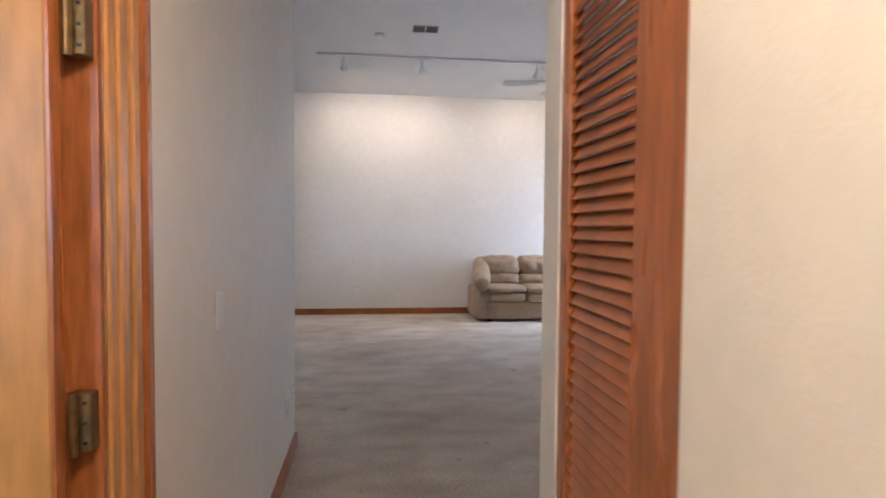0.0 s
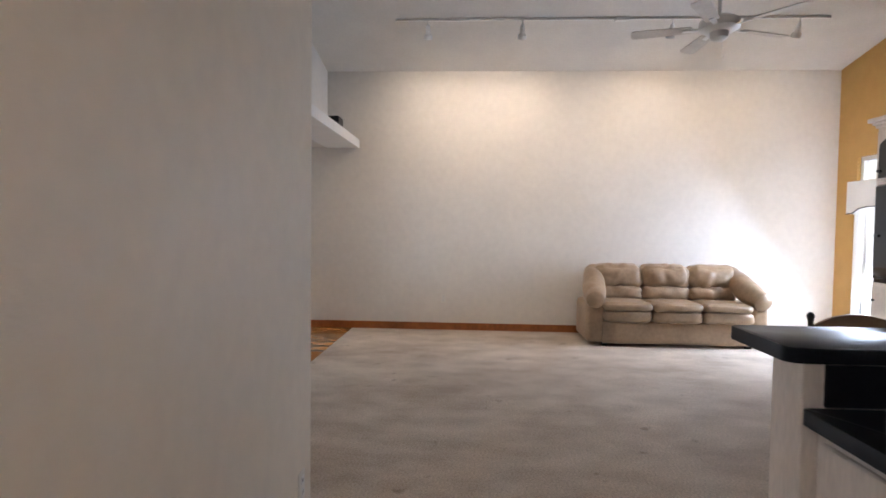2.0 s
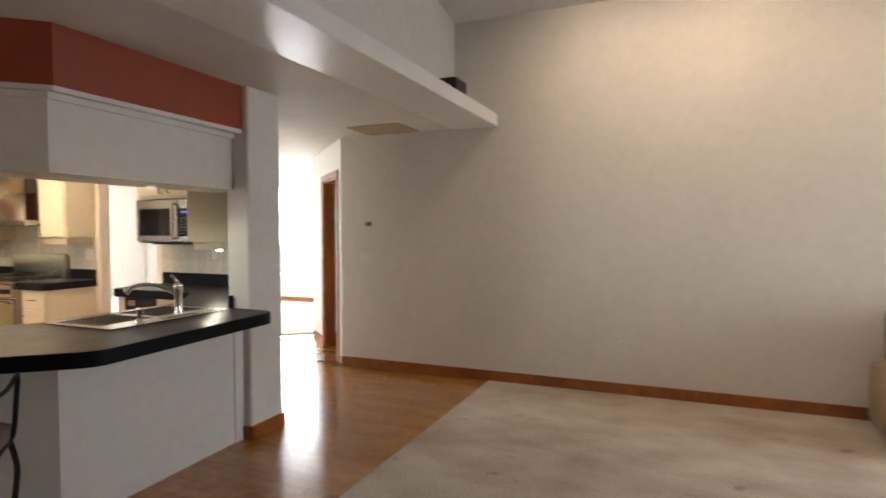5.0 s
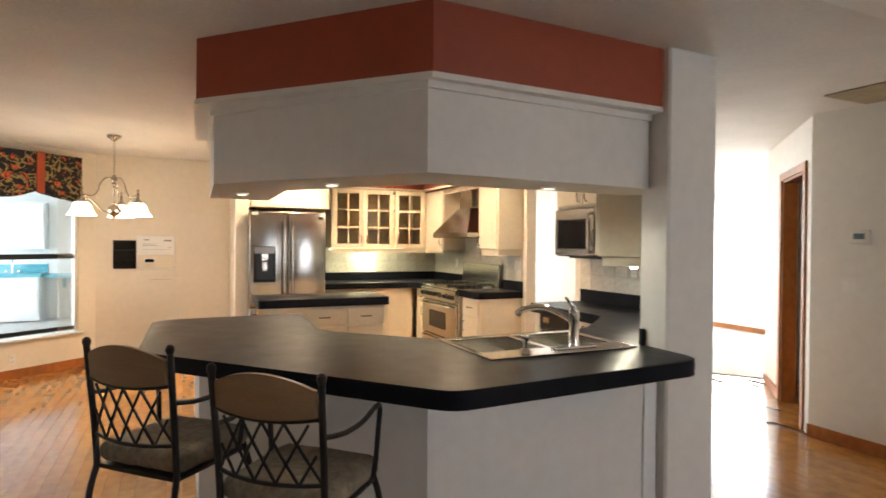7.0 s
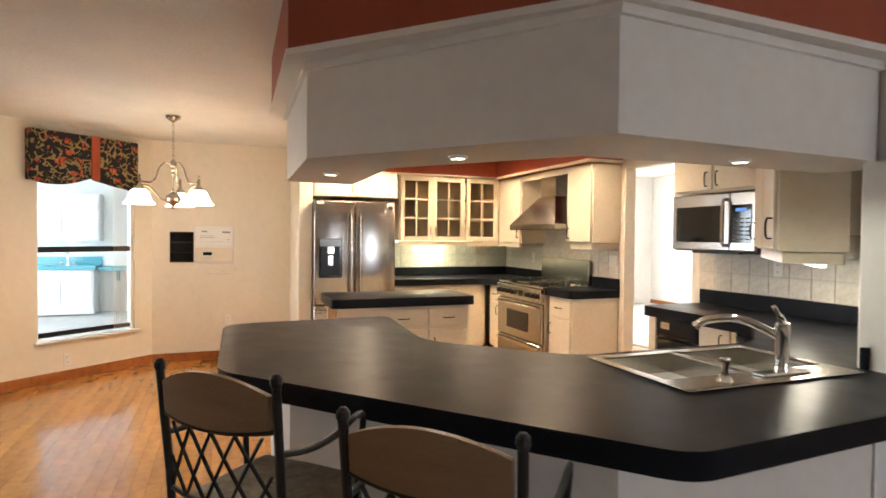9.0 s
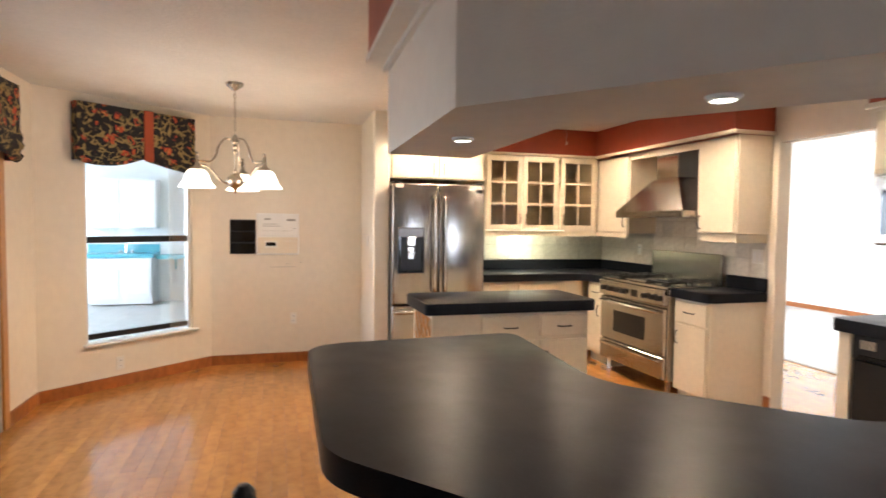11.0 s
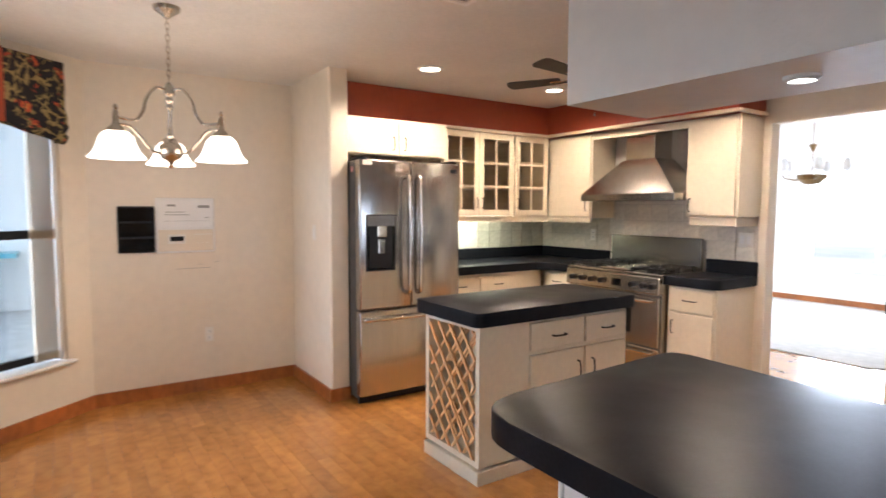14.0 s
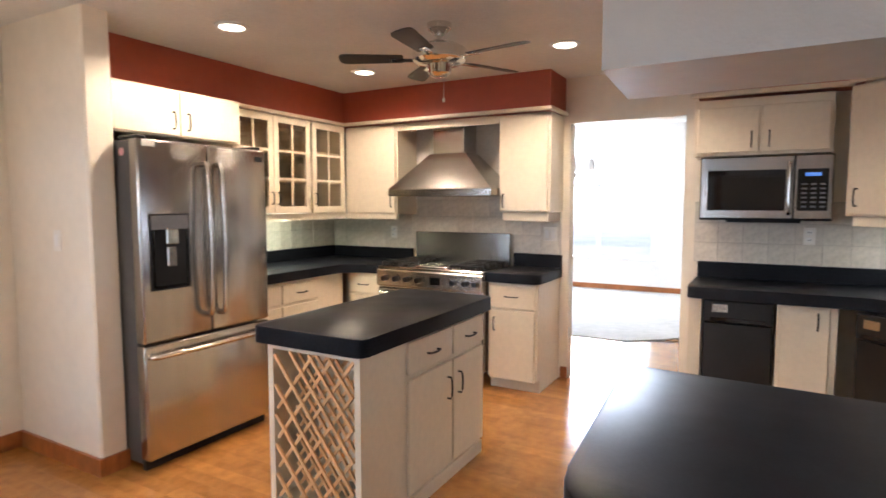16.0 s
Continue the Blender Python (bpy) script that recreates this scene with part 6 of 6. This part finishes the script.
for z in (1.05, 1.73, 0.25):
    h = part("hinge", block(0.152, 2.486, z - 0.05, 0.190, 2.5195, z + 0.05, 0.002), BRASS, dl, "worn brass hinge leaf")
    part("knuckle", tube(bmesh.new(), [(0.165, 2.479, z - 0.055), (0.165, 2.479, z + 0.055)], 0.008, 10), BRASS, h)
    part("screws", boxes([(0.178, 2.4835, z + o - 0.003, 0.185, 2.4865, z + o + 0.003) for o in (-0.035, 0, 0.035)]), BLACK, h)

# cased doorway in the passage
dp = new("door_4")
PM, _ = along((-3.75, 11.76), (-2.47, 10.48))
dp.matrix_basis = PM @ Matrix.Translation((1.2, 0, 0))
setting(dp, "oak-cased doorway to the utility room", "door")
part("casing", boxes([(0.72, -0.02, 0, 0.795, -0.001, 2.11), (1.625, -0.02, 0, 1.70, -0.001, 2.11), (0.795, -0.02, 2.04, 1.625, -0.001, 2.11)], 0.004, PM), TRIM, dp)
part("jamb", boxes([(0.801, -0.0, 0, 0.82, 0.12, 2.04), (1.60, 0.0, 0, 1.619, 0.12, 2.04), (0.82, 0.0, 2.02, 1.60, 0.12, 2.04)], 0, PM), TRIM, dp)
cabinet("utility_cabinet", "white utility cabinet with blue counter", pose(-2.0, 12.5, 0), 0.9, 0.6, 0, 0.86, [("door", 0.02, 0.44, 0.12, 0.84), ("door", 0.46, 0.88, 0.12, 0.84)], toe=True, mat=WHITE)
tagged(part("utility_worktop", block(-2.02, 12.48, 0.861, -1.08, 13.1, 0.90, 0.004), material("blue_laminate", (0.06, 0.12, 0.22), 0.4)), "dark blue worktop in the utility room", "worktop")

# ---------------------------------------------------------------- dining room
on(DINING)
dw = new("window_4")
dw.matrix_basis = Matrix.Translation((-6.36, 14.75, 0.55))
setting(dw, "large arched dining room window", "window")
AX, AR, SPR = -6.36, 0.90, 1.75
sp = bmesh.new()
arc = [(AX + AR * math.cos(radians(a)), SPR + AR * math.sin(radians(a))) for a in range(0, 181, 10)]
for (xa, za), (xb, zb) in zip(arc, arc[1:]):
    q = [(xa, za), (xb, zb), (xb, 2.66), (xa, 2.66)]
    lo_ = [sp.verts.new((x, 14.70, z)) for x, z in q]
    hi_ = [sp.verts.new((x, 14.82, z)) for x, z in q]
    sp.faces.new(lo_)
    sp.faces.new(hi_[::-1])
    for k in range(4):
        j = (k + 1) % 4
        sp.faces.new((lo_[k], lo_[j], hi_[j], hi_[k]))
setting(part("wall_arch", sp, WALL), "white wall around the arched window", "wall")
fb = tube(bmesh.new(), [(x, 14.78, z) for x, z in arc], 0.022, 6)
box(fb, AX - AR, 14.76, 0.55, AX - AR + 0.04, 14.80, SPR)
box(fb, AX + AR - 0.04, 14.76, 0.55, AX + AR, 14.80, SPR)
box(fb, AX - 0.02, 14.76, 0.55, AX + 0.02, 14.80, SPR)
box(fb, AX - AR + 0.04, 14.76, SPR - 0.02, AX + AR - 0.04, 14.80, SPR + 0.02)
part("window_frame", fb, WHITE, dw)
part("window_sill", block(AX - AR - 0.05, 14.64, 0.52, AX + AR + 0.05, 14.80, 0.55, 0.005), WHITE, dw)
dc = thing("dining_chandelier", "antique brass dining chandelier with glass shades", "chandelier", (-6.2, 12.3, 2.75))
dC0 = Vector((-6.2, 12.3, 0))
part("rod", lathe(bmesh.new(), [(0, 2.75), (0.05, 2.75), (0.04, 2.72), (0.006, 2.70), (0.006, 2.2), (0.05, 2.18), (0.02, 2.12), (0.006, 2.10), (0.006, 1.86), (0, 1.86)], dC0, 14), BRASS, dc)
part("bowl", lathe(bmesh.new(), [(0, 1.72), (0.08, 1.73), (0.14, 1.78), (0.16, 1.83), (0.15, 1.84), (0, 1.84)], dC0, 18), BRASS, dc)
for k in range(5):
    a = radians(72 * k + 15)
    d = Vector((math.cos(a), math.sin(a), 0))
    part("arm", tube(bmesh.new(), curve_points([dC0 + d * 0.1 + Vector((0, 0, 1.82)), dC0 + d * 0.2 + Vector((0, 0, 1.78)), dC0 + d * 0.3 + Vector((0, 0, 1.80)), dC0 + d * 0.33 + Vector((0, 0, 1.86))]), 0.007, 6), BRASS, dc)
    smooth(part("shade", lathe(bmesh.new(), [(0.02, 1.87), (0.05, 1.89), (0.06, 1.94), (0.04, 2.0), (0.045, 2.02), (0.04, 2.02), (0.035, 2.0), (0.055, 1.94), (0.045, 1.895), (0.0, 1.875)], dC0 + d * 0.33, 16), WHITE, dc))

# ---------------------------------------------------------------- sunroom
on(plan(0.33, 0, 0.03, 1.0, 1.0))
FZ = -0.18
cabinet("sunroom_cabinet", "white two-door sink cabinet in the sunroom", pose(-13.42, 2.55, 0, 0, 0, 90), 1.05, 0.62, FZ, FZ + 0.86, [("door", 0.03, 0.51, 0.0, 0.46), ("door", 0.53, 1.02, 0.0, 0.46), ("drawer", 0.03, 1.02, 0.50, 0.66)], toe=True, mat=WHITE)
tagged(part("sunroom_worktop", boxes([(-14.045, 2.4, FZ + 0.861, -13.38, 3.64, FZ + 0.93), (-14.045, 2.4, FZ + 0.93, -14.015, 3.64, FZ + 1.09)], 0.006), TEAL), "teal laminate worktop with upstand in the sunroom", "worktop")
tagged(part("folding_shelf", boxes([(-14.045, 3.66, FZ + 0.83, -13.5, 4.5, FZ + 0.90), (-14.045, 3.9, FZ + 0.60, -14.0, 3.95, FZ + 0.83)], 0.004), TEAL), "teal wall shelf in the sunroom", "shelf")
cabinet("sunroom_wall_cabinet", "white two-door wall cabinet in the sunroom", pose(-13.69, 2.4, 0, 0, 0, 90), 1.25, 0.355, 1.22, 2.15, [("door", 0.02, 0.61, 1.24, 2.13), ("door", 0.64, 1.23, 1.24, 2.13)], mat=WHITE)
sf = thing("sunroom_faucet", "chrome faucet on the sunroom sink", "faucet", (-13.7, 3.1, FZ + 0.93))
part("spout", smooth_tube([(-13.8, 3.1, FZ + 0.93), (-13.8, 3.1, FZ + 1.15), (-13.72, 3.1, FZ + 1.21), (-13.64, 3.1, FZ + 1.13)], 0.015), CHROME, sf)
for y in (3.0, 3.2):
    part("tap", lathe(bmesh.new(), [(0, 0.93), (0.03, 0.93), (0.03, 0.98), (0, 0.99)], (-13.8, y, FZ), 12), CHROME, sf)
ceiling_fan((-10.6, 3.0), 2.85, 2.45, WHITE, WHITE, 0.6, 10, "white sunroom ceiling fan")

# unseen dome lamp added on the hall ceiling, around its fill light
on(HOUSE)
hl = thing("ceiling_lamp", "unseen frosted flush dome lamp added to brighten the hall", "ceiling lamp", (0.66, 1.45, 2.43))
part("base", lathe(bmesh.new(), [(0, 2.429), (0.16, 2.429), (0.16, 2.41), (0, 2.41)], (0.66, 1.45, 0), 24), WHITE, hl)
dm = smooth(part("dome", lathe(bmesh.new(), [(0.15, 2.41), (0.14, 2.36), (0.09, 2.32), (0, 2.30)], (0.66, 1.45, 0), 24), SHADE, hl), 180)
dm.visible_shadow = False

# ---------------------------------------------------------------- pieces: tiles and floor planks


def tiles(m, length, z0, z1, parent, size=0.15, skip=()):
    """Square tiles on a wall; local x along it, -y out of it."""
    at, me = site[0], None
    on(HOUSE)
    nx, nz = int(length / size), max(1, round((z1 - z0) / size))
    for j in range(nz):
        for i in range(nx):
            x, z = (i + 0.5) * length / nx, z0 + (j + 0.5) * (z1 - z0) / nz
            if me is None:
                w, h = length / nx / 2 - 0.002, (z1 - z0) / nz / 2 - 0.002
                bm = bmesh.new()
                box(bm, -w, -0.0065, -h, w, 0, h, 0.0015)
                ob = part("tile", bm, TILE)
                me = ob.data
            else:
                ob = new("tile", me)
            ob.parent = parent
            ob.matrix_basis = at @ m @ Matrix.Translation((x, 0, z))
    on(at)


on(KITCHEN)
splash = setting(part("backsplash", boxes([(-7.345 - 0.40, 9.8485, 1.02, -5.36, 9.8495, 2.13)]), GROUT), "pale stone tile backsplash behind the range", "backsplash")
tiles(pose(-7.745, 9.848, 0), 2.37, 1.022, 1.62, splash)
on(MICRO_RUN)
splash2 = setting(part("backsplash", boxes([(-4.33, 9.8485, 1.02, -3.07, 9.8495, 1.45)]), GROUT), "pale stone tile backsplash below the microwave", "backsplash")
tiles(pose(-4.33, 9.848, 0), 1.26, 1.022, 1.44, splash2)
on(KITCHEN)
splash3 = setting(part("backsplash", boxes([(-7.7495, 7.9, 1.02, -7.7485, 9.84, 1.36)]), GROUT), "pale stone tile backsplash under the glass cabinet", "backsplash")
tiles(pose(-7.748, 7.9, 0, 0, 0, 90), 1.93, 1.022, 1.355, splash3)
on(HOUSE)
DM = pose(-2.75, 9.56, 0, 0, 0, -45)
splash4 = setting(part("backsplash", boxes([(0.03, -0.0015, 1.02, 0.92, -0.0005, 1.37)], 0, DM), GROUT), "pale stone tile backsplash on the diagonal wall", "backsplash")
tiles(DM @ pose(0.03, -0.002, 0), 0.89, 1.022, 1.37, splash4)

# under-cabinet lamp
on(KITCHEN)
uc = thing("under_cabinet_light", "lit fluorescent strip under the glass cabinet", "lamp", (-7.55, 8.7, 1.34))
part("tube", block(-7.60, 8.10, 1.335, -7.54, 9.20, 1.357, 0.003), glow("lit_fluorescent_tube", (0.95, 1.0, 0.72), 6.0), uc)
area("under_cabinet_lamp", (-7.57, 8.65, 1.33), (-7.62, 8.65, 0.9), 0.05, 1.05, 15, (0.95, 1.0, 0.72))

on(CORNER)
ud = thing("under_cabinet_light", "lit strip under the diagonal wall cabinet", "lamp", DIAG @ Vector((0.5, 0.2, 1.30)))
part("tube", block(0.2, 0.18, 1.292, 0.9, 0.22, 1.309, 0.003, DIAG), LAMPC, ud)
area("under_cabinet_lamp_side", DIAG @ Vector((0.55, 0.2, 1.285)), DIAG @ Vector((0.55, 0.22, 0.9)), 0.7, 0.05, 7, (1.0, 0.95, 0.80))

on(HOUSE)
floor_ob = setting(part("floor_planks", block(-0.86, 4.2, -0.010, -0.82, 10.4, -0.001), UNDER), "glossy maple strip floor", "floor")
rnd = random.Random(4)
W, PY0, PY1, PX0, PX1 = 0.083, 4.07, 12.2, -7.46, -0.80
rest, shapes, near = [], {}, 0
row, y = 0, PY0
while y < PY1:
    x = PX0 - rnd.uniform(0, 0.5)
    while x < PX1:
        ln = rnd.choice((0.45, 0.6, 0.75, 0.9, 1.05))
        x0, x1 = max(x, PX0, -6.50 - (y + W - 4.07) * 0.826), min(x + ln, PX1)
        xc, yc = (x0 + x1) / 2, y + W / 2
        x += ln
        if x1 - x0 < 0.03:
            continue
        if yc > 10.5 and (xc > -2.45 - (yc - 10.48)):
            continue
        if yc > 11.2 and xc < -4.1 - (yc - 11.2):
            continue
        if near < 298 and -6.6 < xc < -3.5 and 4.2 < yc < 7.0 and x1 - x0 > 0.3:
            near += 1
            key = round(x1 - x0, 3)
            if key not in shapes:
                bm = bmesh.new()
                h = key / 2 - 0.0006
                box(bm, -h, -W / 2 + 0.0006, -0.008, h, W / 2 - 0.0006, 0.0)
                ob = part("plank", bm, PLANK)
                shapes[key] = ob.data
            else:
                ob = new("plank", shapes[key])
            ob.parent = floor_ob
            ob.matrix_basis = Matrix.Translation((xc, yc, 0))
        else:
            rest.append((x0 + 0.0006, y + 0.0006, x1 - 0.0006, y + W - 0.0006))
    y += W
verts, faces = [], []
for x0, y0, x1, y1 in rest:
    k = len(verts)
    verts += [(x0, y0, -0.008), (x1, y0, -0.008), (x1, y1, -0.008), (x0, y1, -0.008), (x0, y0, 0), (x1, y0, 0), (x1, y1, 0), (x0, y1, 0)]
    faces += [(k + 4, k + 5, k + 6, k + 7), (k, k + 1, k + 5, k + 4), (k + 1, k + 2, k + 6, k + 5), (k + 2, k + 3, k + 7, k + 6), (k + 3, k, k + 4, k + 7)]
me = bpy.data.meshes.new("plank_field")
me.from_pydata(verts, [], faces)
me.materials.append(PLANKS)
field = new("plank_field", me)
field.parent = floor_ob
tagged(field, "maple planks farther off", kind="stuff")
